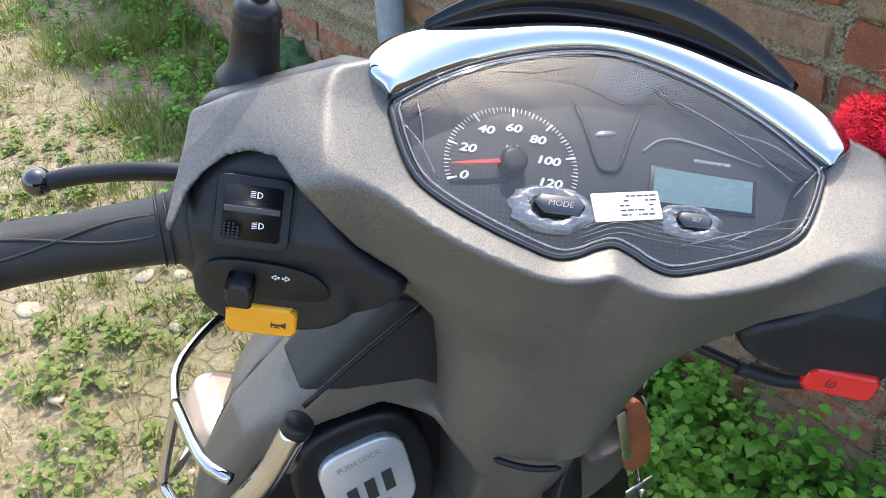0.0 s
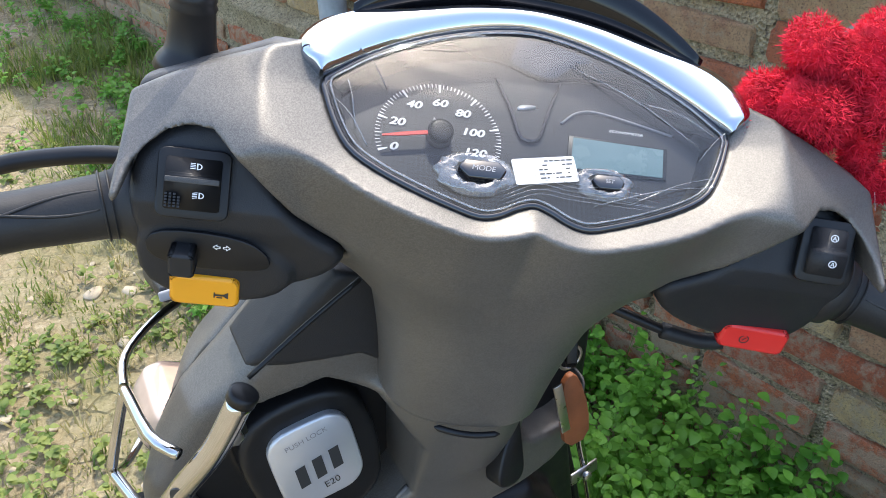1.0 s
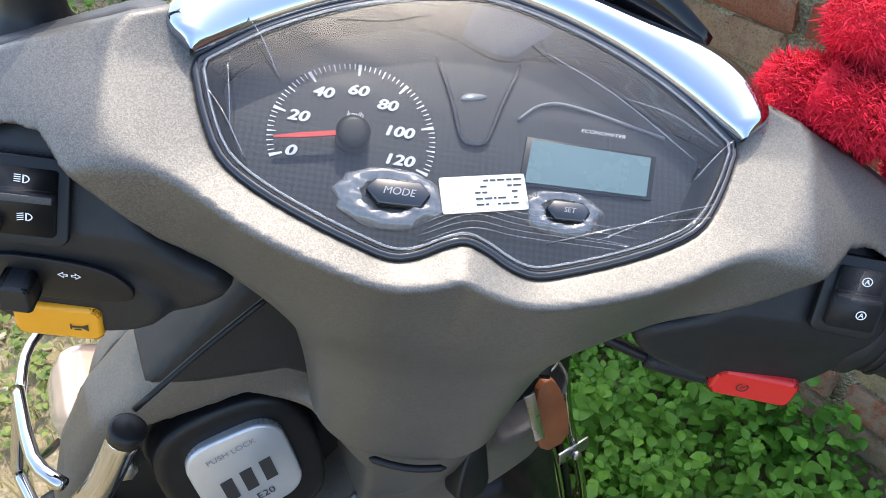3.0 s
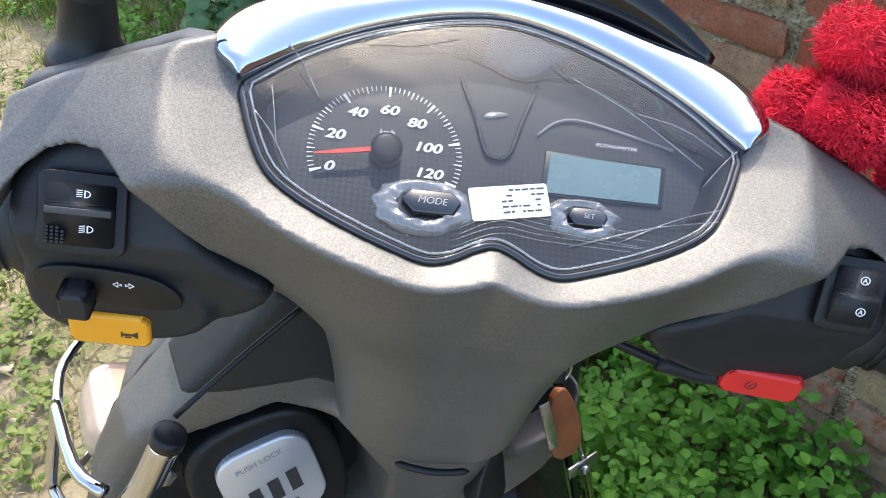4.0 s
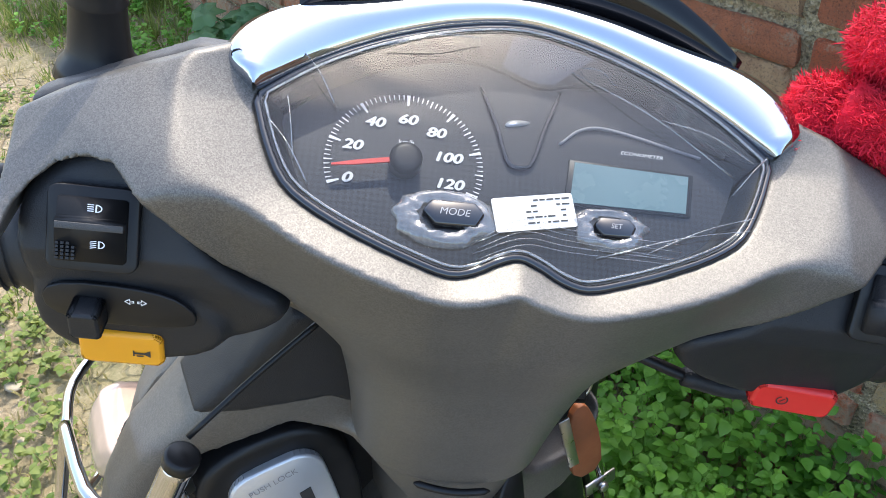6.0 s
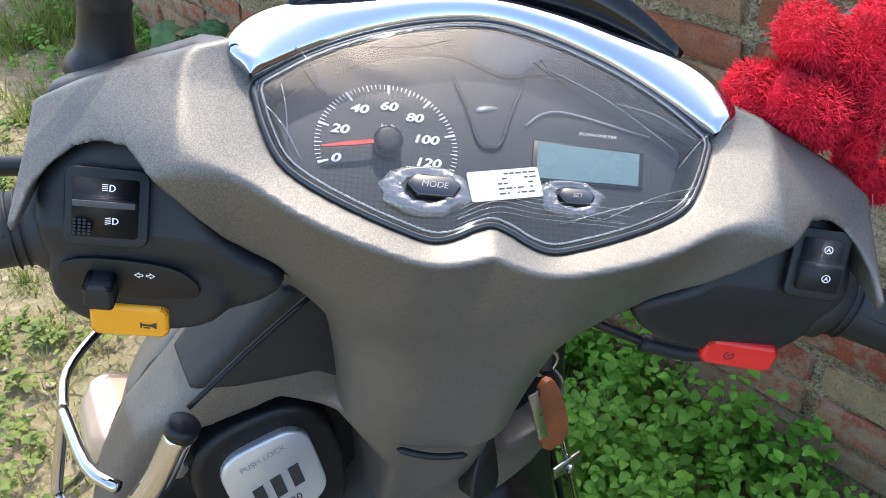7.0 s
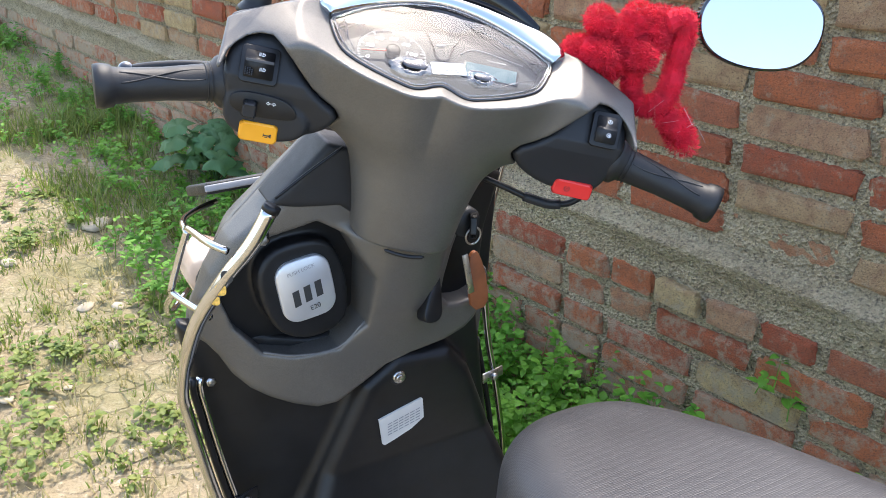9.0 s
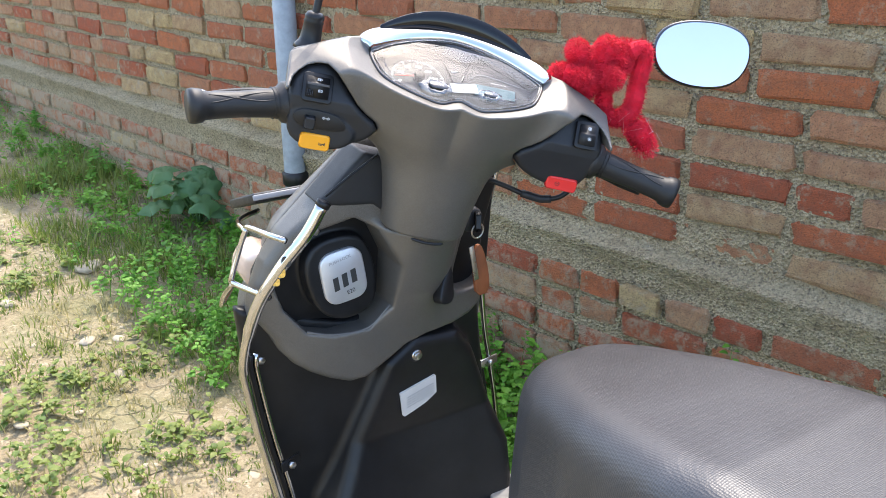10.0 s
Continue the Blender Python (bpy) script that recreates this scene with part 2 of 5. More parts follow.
def link(name, mesh, mat, m=Matrix(), smooth=True):
    ob = new(name, mesh)
    if mat:
        mesh.materials.clear()
        mesh.materials.append(mat)
    if smooth:
        mesh.polygons.foreach_set("use_smooth", [True] * len(mesh.polygons))
    ob.matrix_basis = m
    WORLD[ob.name] = m.copy()
    return ob


def to_mesh(bm, name):
    me = bpy.data.meshes.new(name)
    bm.to_mesh(me)
    bm.free()
    return me


def part(name, shape, mat, parent, label="", m=None, smooth=True):
    """One mesh under a thing or under a part; m is its pose in the world."""
    me = to_mesh(shape, name) if isinstance(shape, bmesh.types.BMesh) else shape
    ob = link(name, me, mat, m if m is not None else WORLD[parent.name], smooth)
    ob.parent = parent
    ob.matrix_parent_inverse = WORLD[parent.name].inverted()
    return tagged(ob, label)


def thing(name, m, label, category, group="", kind=""):
    ob = new(name)
    ob.matrix_basis = m
    WORLD[ob.name] = m.copy()
    return tagged(ob, label, category, group, kind)


def raw_mesh(name, verts, faces):
    me = bpy.data.meshes.new(name)
    me.from_pydata([tuple(v) for v in verts], [], faces)
    me.update()
    return me


def smin(a, b, k):
    h = np.clip(0.5 + 0.5 * (b - a) / k, 0, 1)
    return b * (1 - h) + a * h - k * h * (1 - h)


def smax(a, b, k):
    return -smin(-a, -b, k)


def poly(px, py, pts):
    """Signed distance to a closed outline in the plane."""
    d = np.full(np.broadcast(px, py).shape, 1e9)
    inside = np.zeros(d.shape, bool)
    for (ax, ay), (bx, by) in zip(pts, pts[1:] + pts[:1]):
        ex, ey = bx - ax, by - ay
        wx, wy = px - ax, py - ay
        t = np.clip((wx * ex + wy * ey) / (ex * ex + ey * ey), 0, 1)
        d = np.minimum(d, (wx - ex * t) ** 2 + (wy - ey * t) ** 2)
        c = (ay > py) != (by > py)
        with np.errstate(all="ignore"):
            inside ^= c & (px < ex * (py - ay) / (ey if ey else 1e-12) + ax)
    d = np.sqrt(d)
    return np.where(inside, -d, d)


def sculpt(name, f, lo, hi, h):
    """A closed surface where the distance field f(x, y, z) is zero, meshed with cells of size h."""
    ax = [np.arange(a, b + h, h) for a, b in zip(lo, hi)]
    x, y, z = ax[0][:, None, None], ax[1][None, :, None], ax[2][None, None, :]
    v = np.broadcast_to(f(x, y, z), tuple(len(a) for a in ax)).astype(np.float32)
    v = np.pad(v, 1, constant_values=1.0)
    org = np.array([a[0] - h for a in ax])
    s = v < 0
    n = np.array(v.shape)
    acc = np.zeros((*(n - 1), 3))
    cnt = np.zeros(n - 1)
    sl = lambda o: tuple(slice(o[i], n[i] - 1 + o[i]) for i in range(3))
    cor = [(i, j, k) for i in (0, 1) for j in (0, 1) for k in (0, 1)]
    for a in cor:
        for i in range(3):
            if a[i] == 0:
                b = tuple(1 if q == i else a[q] for q in range(3))
                va, vb = v[sl(a)], v[sl(b)]
                cr = s[sl(a)] != s[sl(b)]
                t = np.where(cr, va / np.where(va == vb, 1, va - vb), 0)
                for q in range(3):
                    acc[..., q] += np.where(cr, a[q] + (t if q == i else 0), 0)
                cnt += cr
    on = cnt > 0
    ids = np.full(on.shape, -1)
    ids[on] = np.arange(on.sum())
    cells = np.argwhere(on)
    verts = org + (cells + acc[on] / cnt[on][:, None]) * h
    faces = []
    for i in range(3):
        j, k = (i + 1) % 3, (i + 2) % 3
        a = [slice(None)] * 3
        b = [slice(None)] * 3
        a[i], b[i] = slice(0, -1), slice(1, None)
        cr = s[tuple(a)] != s[tuple(b)]
        e = np.argwhere(cr)
        e = e[(e[:, j] > 0) & (e[:, k] > 0) & (e[:, j] < n[j] - 1) & (e[:, k] < n[k] - 1)]
        flip = s[e[:, 0], e[:, 1], e[:, 2]]
        q = []
        for dj, dk in ((-1, -1), (0, -1), (0, 0), (-1, 0)):
            c = e.copy()
            c[:, j] += dj
            c[:, k] += dk
            q.append(ids[c[:, 0], c[:, 1], c[:, 2]])
        q = np.stack(q, 1)
        q[~flip] = q[~flip][:, ::-1]
        faces.append(q)
    faces = np.concatenate(faces)
    me = bpy.data.meshes.new(name)
    me.vertices.add(len(verts))
    me.vertices.foreach_set("co", verts.astype(np.float32).ravel())
    me.loops.add(faces.size)
    me.loops.foreach_set("vertex_index", faces.ravel().astype(np.int32))
    me.polygons.add(len(faces))
    me.polygons.foreach_set("loop_start", np.arange(0, faces.size, 4, dtype=np.int32))
    me.update(calc_edges=True)
    return me


def tube(points, radii, seg=14, caps=True):
    """A round bar along a line of points, each with its own radius."""
    bm = bmesh.new()
    pts = [Vector(p) for p in points]
    radii = radii if isinstance(radii, (list, tuple)) else [radii] * len(pts)
    rings, side = [], None
    for i, p in enumerate(pts):
        d = (pts[min(i + 1, len(pts) - 1)] - pts[max(i - 1, 0)]).normalized()
        if side is None:
            side = d.orthogonal().normalized()
        side = (side - d * side.dot(d)).normalized()
        up = d.cross(side)
        rings.append([bm.verts.new(p + radii[i] * (math.cos(a) * side + math.sin(a) * up)) for a in (2 * math.pi * k / seg for k in range(seg))])
    for a, b in zip(rings, rings[1:]):
        for k in range(seg):
            bm.faces.new((a[k], a[(k + 1) % seg], b[(k + 1) % seg], b[k]))
    if caps:
        bm.faces.new(rings[0][::-1])
        bm.faces.new(rings[-1])
    bmesh.ops.recalc_face_normals(bm, faces=bm.faces)
    return bm


def curve(points, n=8):
    """A smooth line through the points (Catmull-Rom)."""
    p = [Vector(q) for q in points]
    p = [2 * p[0] - p[1]] + p + [2 * p[-1] - p[-2]]
    out = []
    for i in range(1, len(p) - 2):
        for k in range(n):
            t = k / n
            out.append(0.5 * (2 * p[i] + (p[i + 1] - p[i - 1]) * t + (2 * p[i - 1] - 5 * p[i] + 4 * p[i + 1] - p[i + 2]) * t * t + (3 * p[i] - p[i - 1] - 3 * p[i + 1] + p[i + 2]) * t ** 3))
    return out + [p[-2]]


def slab(outline, w0, w1, bevel=0.0, seg=2):
    """A plate: an outline in x, y, from height w0 to w1, with rounded edges."""
    bm = bmesh.new()
    f = bm.faces.new([bm.verts.new((x, y, w0)) for x, y in outline])
    r = bmesh.ops.extrude_face_region(bm, geom=[f])
    for v in r["geom"]:
        if isinstance(v, bmesh.types.BMVert):
            v.co.z = w1
    bmesh.ops.recalc_face_normals(bm, faces=bm.faces)
    if bevel:
        bmesh.ops.bevel(bm, geom=list(bm.edges), offset=bevel, segments=seg, affect="EDGES", profile=0.5)
    return bm


def box(cx, cy, cz, sx, sy, sz, bevel=0.0, seg=2):
    bm = slab([(cx - sx / 2, cy - sy / 2), (cx + sx / 2, cy - sy / 2), (cx + sx / 2, cy + sy / 2), (cx - sx / 2, cy + sy / 2)], cz - sz / 2, cz + sz / 2, bevel, seg)
    return bm


def rounded(w, h, r, n=5):
    return [(sx * (w / 2 - r) + r * math.cos(a), sy * (h / 2 - r) + r * math.sin(a)) for sx, sy, a0 in ((1, 1, 0), (-1, 1, 90), (-1, -1, 180), (1, -1, 270)) for a in (radians(a0 + 90 * k / n) for k in range(n + 1))]


def shifted(pts, dx, dy):
    return [(x + dx, y + dy) for x, y in pts]


def text_mesh(s, size, slant=0.0, bold=0.0):
    cu = bpy.data.curves.new("text", "FONT")
    cu.body, cu.size, cu.align_x, cu.align_y, cu.shear, cu.offset = s, size, "CENTER", "CENTER", slant, bold
    ob = bpy.data.objects.new("text", cu)
    me = bpy.data.meshes.new_from_object(ob)
    bpy.data.objects.remove(ob)
    return me


def soft_line(pts, n=2):
    """Rounds the corners of a closed outline."""
    for _ in range(n):
        pts = [q for a, b in zip(pts, pts[1:] + pts[:1]) for q in ((0.75 * a[0] + 0.25 * b[0], 0.75 * a[1] + 0.25 * b[1]), (0.25 * a[0] + 0.75 * b[0], 0.25 * a[1] + 0.75 * b[1]))]
    return pts


def bold_text(s, size, slant, k):
    """Heavier lettering: the glyphs laid over themselves a hair apart."""
    bm = bmesh.new()
    for i, (dx, dy) in enumerate(((0, 0), (k, 0), (-k, 0), (0, k), (0, -k))):
        me = text_mesh(s, size, slant)
        me.transform(Matrix.Translation((dx, dy, 0.00004 * i)))
        bm.from_mesh(me)
    return bm


# ---- poses of the handlebar, the instrument and the body ----
BODY = pose(0.196, 0.0875, 0, 0, 0, 24)
BAR = pose(0.078, 0.34, 1.02, 0, 10.3, 0.5)
DIALS = BAR @ pose(0, 0.029, 0.046, 27, 0, 0)
scooter = thing("scooter", BODY, "titanium-grey motor scooter with black panels parked beside brick wall", "scooter")

LENS_LOW = [(0.0, -0.0575), (0.009, -0.0605), (0.018, -0.0655), (0.028, -0.0677), (0.042, -0.0638), (0.06, -0.0572), (0.08, -0.048), (0.0945, -0.0375), (0.1035, -0.021), (0.1095, -0.004)]
LENS_TOP = [(0.109, 0.0005), (0.1, 0.0085), (0.0895, 0.0172), (0.074, 0.0272), (0.055, 0.0368), (0.028, 0.0465), (0.0, 0.0512)]


def mirrored(half):
    """A line from -x to x out of its right half, which starts in the middle."""
    return [(-x, y) for x, y in half[:0:-1]] + list(half)


LENS_LINE = [(v.x, v.y) for v in curve([(x, y, 0) for x, y in mirrored(LENS_LOW)], 3) + curve([(x, y, 0) for x, y in mirrored(LENS_TOP[::-1])[::-1]], 3)]
C27, S27 = math.cos(radians(27)), math.sin(radians(27))


POD_LINE = soft_line([(-0.198, 0.001), (-0.194, 0.013), (-0.176, 0.0265), (-0.153, 0.0305), (-0.131, 0.006), (-0.113, -0.0155), (-0.087, -0.031), (-0.0935, -0.046), (-0.112, -0.0585), (-0.14, -0.067), (-0.18, -0.067), (-0.193, -0.045), (-0.198, -0.015)], 1)


def gridded(line, lo, hi, h=0.0008):
    """The distance to an outline, looked up on a fine grid."""
    gu, gv = np.arange(lo[0], hi[0], h), np.arange(lo[1], hi[1], h)
    g = poly(gu[:, None], gv[None, :], line)

    def f(px, py):
        px, py = np.broadcast_arrays(px, py)
        u, w = np.clip((px - lo[0]) / h, 0, len(gu) - 1.001), np.clip((py - lo[1]) / h, 0, len(gv) - 1.001)
        i, j = u.astype(np.int32), w.astype(np.int32)
        u, w = u - i, w - j
        return (g[i, j] * (1 - u) + g[i + 1, j] * u) * (1 - w) + (g[i, j + 1] * (1 - u) + g[i + 1, j + 1] * u) * w
    return f


lens_gap = gridded(LENS_LINE, (-0.23, -0.2), (0.23, 0.14))
pod_gap = gridded(POD_LINE, (-0.23, -0.2), (0.01, 0.14))


def swept(y, z, a):
    """The bar's arms fall and sweep back towards the rider."""
    out = np.maximum(0, a - 0.137)
    return y + 0.215 * out, z + 0.39 * out


def cowl_field(x, y, z):
    v, w = (y - 0.029) * C27 + (z - 0.046) * S27, -(y - 0.029) * S27 + (z - 0.046) * C27
    out = lens_gap(x, v)
    a = np.abs(x)
    off = 0.006 + 0.012 * np.clip((a - 0.05) / 0.05, 0, 1) * np.clip((v + 0.03) / 0.03, 0, 1)
    body = smax(smax(out - off, w - 0.006, 0.011), -w - 0.05, 0.03)
    yy, zz = swept(y, z, a)
    inward = np.clip((0.14 - a) / 0.06, 0, 1)
    yy = yy - 0.024 * inward * inward * (3 - 2 * inward)
    arm = poly(yy, zz, [(-0.016, -0.02), (-0.015, 0.027), (0.034, 0.055), (0.0395, 0.053), (0.0395, -0.03), (0.0, -0.045)]) - 0.002
    arm = smax(arm, a - 0.203, 0.003)
    arm = smax(arm, 0.067 * np.clip((a - 0.1) / 0.05, 0, 1) - 0.045 - zz, 0.004)
    t = np.clip((z + 0.172) / 0.19, 0, 1.1)
    hw = 0.058 + 0.018 * t + 0.048 * t ** 2.5
    yf = 0.001 - 0.036 * t + 0.006 * t ** 3
    yc, hd = 0.055, 0.055 - yf
    neck = ((np.abs(x - 0.006 * (1 - t)) / hw) ** 2.5 + (np.abs(y - yc) / hd) ** 2.5) ** 0.4 - 1
    neck = neck * np.minimum(hw, hd) * 0.8
    neck = smax(smax(neck, -z - 0.172, 0.004), z - 0.03, 0.03)
    d = smin(smin(body, arm, 0.02), neck, 0.046)
    d = smax(d, (w - 0.0018 - 0.3 * np.maximum(out, -0.001)) * 0.95, 0.0015)
    cut = smax(out - 0.001, -w - 0.014, 0.002)
    pod = smax(pod_gap(-a, z) - 0.0012, y - 0.03, 0.002)
    return smax(smax(d, -cut, 0.0015), -pod, 0.003)


cowl = part("handlebar_cowl", sculpt("handlebar_cowl", cowl_field, (-0.22, -0.06, -0.19), (0.22, 0.13, 0.13), 0.0017), PAINT, scooter, "matte titanium-grey cowl", BAR)


def pod_field(side):
    knob = soft_line([(-0.197, -0.022), (-0.14, -0.024), (-0.108, -0.045), (-0.128, -0.07), (-0.192, -0.068)])

    def f(x, y, z):
        d = pod_gap(x * -side, z)
        face = (-0.0165 if side < 0 else -0.013) + 0.55 * np.maximum(0, z + 0.009) + 0.17 * np.maximum(0, -z - 0.02) + 0.0 * x
        e = smax(smax(d, (face - y) * 0.9, 0.007), y - 0.06, 0.02)
        step = poly(x * -side, z, knob)
        return smin(e, smax(step, -0.017 - y, 0.006), 0.004) if side < 0 else e
    return f


for side, nm in ((-1, "left"), (1, "right")):
    lo, hi = (-0.215, -0.04, -0.095), (-0.08, 0.075, 0.045)
    if side > 0:
        lo, hi = (0.08, lo[1], lo[2]), (0.215, hi[1], hi[2])
    pod = part("switch_housing", sculpt("switch_housing", pod_field(side), lo, hi, 0.0017), BLACK, scooter, "black textured switch housing", BAR)
    x0 = side * 0.2
    ends = [(x0 * 0.97, 0.012, -0.027), (x0 + side * 0.105, -0.028, -0.042)]
    a, b = Vector(ends[0]), Vector(ends[1])
    prof = [(0.0, 0.023), (0.05, 0.025), (0.09, 0.024), (0.13, 0.0185), (0.2, 0.0172), (0.5, 0.0153), (0.75, 0.0157), (0.86, 0.0168), (0.88, 0.0192), (0.95, 0.0205), (1.0, 0.0195)]
    grip = part("hand_grip", tube([a.lerp(b, t) for t, _ in prof], [r for _, r in prof], 28), RUBBER, scooter, "black rubber hand grip", BAR)
# ---- leg shield, apron and seat ----
SILVER_LINE = [(-0.075, 0.955), (-0.14, 0.89), (-0.2, 0.835), (-0.238, 0.735), (-0.212, 0.712), (-0.187, 0.66), (-0.143, 0.627), (-0.086, 0.606), (-0.041, 0.636), (-0.003, 0.662), (0.094, 0.668), (0.127, 0.69), (0.14, 0.76), (0.12, 0.83), (0.05, 0.88), (-0.02, 0.92)]
SILVER_LINE = soft_line(SILVER_LINE, 1)
POCKET = soft_line([(0.083, 0.845), (0.045, 0.73), (0.115, 0.712), (0.14, 0.76), (0.125, 0.85)])
CAVITY = [(-0.153, 0.852), (-0.098, 0.869), (-0.066, 0.849), (-0.041, 0.798), (-0.0425, 0.728), (-0.075, 0.697), (-0.124, 0.694), (-0.16, 0.703), (-0.189, 0.74), (-0.202, 0.781), (-0.179, 0.823)]


def panel_front(x, z):
    return 0.345 + 0.9 * x * x + 0.0 * z


def inner_field(x, y, z):
    d = poly(x, z, SILVER_LINE)
    e = smax(smax(d, panel_front(x, z) - y, 0.012), y - 0.43, 0.02)
    yf = np.interp(z, [0.66, 0.75, 0.86], [0.37, 0.325, 0.292])
    col = ((np.abs(x - 0.0) / 0.072) ** 2.5 + (np.abs(y - 0.43) / (0.43 - yf)) ** 2.5) ** 0.4 - 1
    col = smax(smax(col * 0.06, z - 0.853, 0.004), 0.6 - z, 0.02)
    e = smin(e, col, 0.018)
    e = smax(e, -poly(x, z, POCKET), 0.006)
    e = smax(e, -smax(poly(x, z, CAVITY), y - 0.5, 0.004), 0.004)
    return e


part("inner_panel", sculpt("inner_panel", inner_field, (-0.27, 0.26, 0.58), (0.17, 0.46, 0.98), 0.0028), PAINT, scooter, "titanium-grey inner leg-shield panel", BODY)


def leg_field(x, y, z):
    d = poly(x, z, [(-0.245, 0.74), (-0.225, 0.55), (-0.2, 0.4), (-0.18, 0.27), (0.205, 0.27), (0.205, 0.36), (0.185, 0.45), (0.163, 0.55), (0.135, 0.7), (0.14, 0.8), (0.16, 0.87), (0.1, 0.9), (0.06, 0.7), (-0.1, 0.7)])
    e = smax(smax(d, 0.375 + 0.6 * x * x - y, 0.01), y - 0.44, 0.02)
    h = poly(x, z, [(-0.14, 0.4), (-0.11, 0.4625), (-0.071, 0.5556), (-0.041, 0.627), (0.005, 0.66), (0.083, 0.652), (0.115, 0.61), (0.139, 0.549), (0.185, 0.4256), (0.18, 0.26), (-0.16, 0.26)])
    h = smax(smax(h, 0.35 - 0.35 * np.maximum(0, 0.5 - z) - y, 0.02), y - 0.44, 0.02)
    return smin(e, h, 0.012)


part("leg_shield", sculpt("leg_shield", leg_field, (-0.27, 0.2, 0.24), (0.25, 0.46, 0.93), 0.004), BLACK_SMOOTH, scooter, "black plastic leg shield", BODY)


def apron_field(x, y, z):
    yf = np.interp(z, [0.3, 0.45, 0.6, 0.83, 0.95, 1.0], [0.6, 0.64, 0.63, 0.52, 0.44, 0.43])
    hw = np.interp(z, [0.3, 0.5, 0.72, 0.84, 0.95], [0.17, 0.215, 0.232, 0.185, 0.08])
    hw = np.where(x > 0, hw * 0.78, hw)
    d = ((np.abs(x) / hw) ** 2.3 + (np.abs(y - 0.4) / (yf - 0.38)) ** 2.3) ** (1 / 2.3) - 1
    d = d * 0.12
    return smax(smax(smax(d, 0.425 - y, 0.01), z - 0.955, 0.02), 0.3 - z, 0.02)


part("front_apron", sculpt("front_apron", apron_field, (-0.26, 0.37, 0.28), (0.26, 0.7, 0.98), 0.006), PAINT, scooter, "titanium-grey front apron", BODY)


def seat_field(x, y, z):
    top = np.interp(y, [-0.6, -0.4, -0.24, -0.05, 0.03, 0.08], [0.905, 0.895, 0.88, 0.83, 0.808, 0.79])
    hw = np.interp(y, [-0.6, -0.2, -0.08, 0.0, 0.08], [0.145, 0.145, 0.125, 0.1, 0.055])
    d = smax(np.abs(x - 0.025) - hw, z - top, 0.05)
    d = smax(d, y - 0.082, 0.05)
    return smax(smax(d, 0.6 - z, 0.02), -0.6 - y, 0.08)


part("seat", sculpt("seat", seat_field, (-0.2, -0.65, 0.58), (0.2, 0.12, 0.94), 0.006), SEAT, scooter, "black textured vinyl seat", BODY)

# ---- fittings on the handlebar ----
def bar_pose(x, y, z, rx=90, ry=0, rz=0):
    return BAR @ pose(x, y, z, rx, ry, rz)


def cover_field(x, y, z):
    a = np.abs(x)
    yy, zz = swept(y, z, a)
    d = poly(yy, zz, [(0.0425, 0.03), (0.0425, 0.0535), (0.0455, 0.0565), (0.054, 0.0555), (0.068, 0.043), (0.068, 0.03)]) - 0.001
    return smax(smax(d, a - 0.202, 0.006), 0.121 - a, 0.004)


for x0, x1 in ((-0.22, -0.1), (0.1, 0.22)):
    part("front_cover", sculpt("front_cover", cover_field, (x0, 0.03, -0.06), (x1, 0.12, 0.08), 0.002), COVER, scooter, "dark grey front half of the handlebar cover", BAR)

# solid black tube stands in for the shaded slit below the neck
part("neck_gap_shade", tube(curve([(-0.014, 0.001, -0.1725), (0.0, -0.001, -0.1742), (0.014, -0.0015, -0.1745), (0.03, 0.0, -0.173)], 5), [0.0006] + [0.0022] * 14 + [0.0006], 8), BLACK_SMOOTH, scooter, "black tube drawn as the shade in the gap under the cowl", BAR)

# instrument
dial = part("instrument", slab([(x * 0.985, y * 0.985) for x, y in LENS_LINE], -0.0135, -0.0115), DIAL, scooter, "dark instrument panel under a film-covered lens", DIALS, False)


def ring_band(line, rows):
    """A closed band: each row scales the outline and sets its height."""
    bm = bmesh.new()
    rings = [[bm.verts.new((x * k, y * k, w)) for x, y in line] for k, w in rows]
    n = len(line)
    for a, b in zip(rings, rings[1:]):
        for i in range(n):
            bm.faces.new((a[i], a[(i + 1) % n], b[(i + 1) % n], b[i]))
    bmesh.ops.recalc_face_normals(bm, faces=bm.faces)
    return bm


part("bezel", ring_band(LENS_LINE, [(1.0, 0.001), (0.97, 0.0005), (0.93, -0.006), (0.915, -0.0112)]), BLACK_SMOOTH, dial, "black inner bezel", DIALS)
part("gasket", tube([(x, y, 0.0022) for x, y in LENS_LINE + LENS_LINE[:2]], 0.0019, 10, False), GLOSS, dial, "clear glossy rim of the lens", DIALS)
bm = bmesh.new()
rings = []
for k in (1.0, 0.97, 0.92, 0.82, 0.68, 0.52, 0.35, 0.18):
    rings.append([bm.verts.new((x * k, -0.006 + (y + 0.006) * k, 0.0035 + 0.0045 * (1 - k ** 2.2) + 0.0004 * noise.noise(Vector((x * k * 90, y * k * 90, 3))))) for x, y in LENS_LINE])
top = bm.verts.new((0, -0.006, 0.008))
n = len(LENS_LINE)
for a, b in zip(rings, rings[1:]):
    for i in range(n):
        bm.faces.new((a[i], a[(i + 1) % n], b[(i + 1) % n], b[i]))
for i in range(n):
    bm.faces.new((rings[-1][i], rings[-1][(i + 1) % n], top))
bmesh.ops.recalc_face_normals(bm, faces=bm.faces)
lens = part("lens", bm, LENS, dial, "clear domed lens under wrinkled protective film", DIALS)
lens.visible_shadow = False

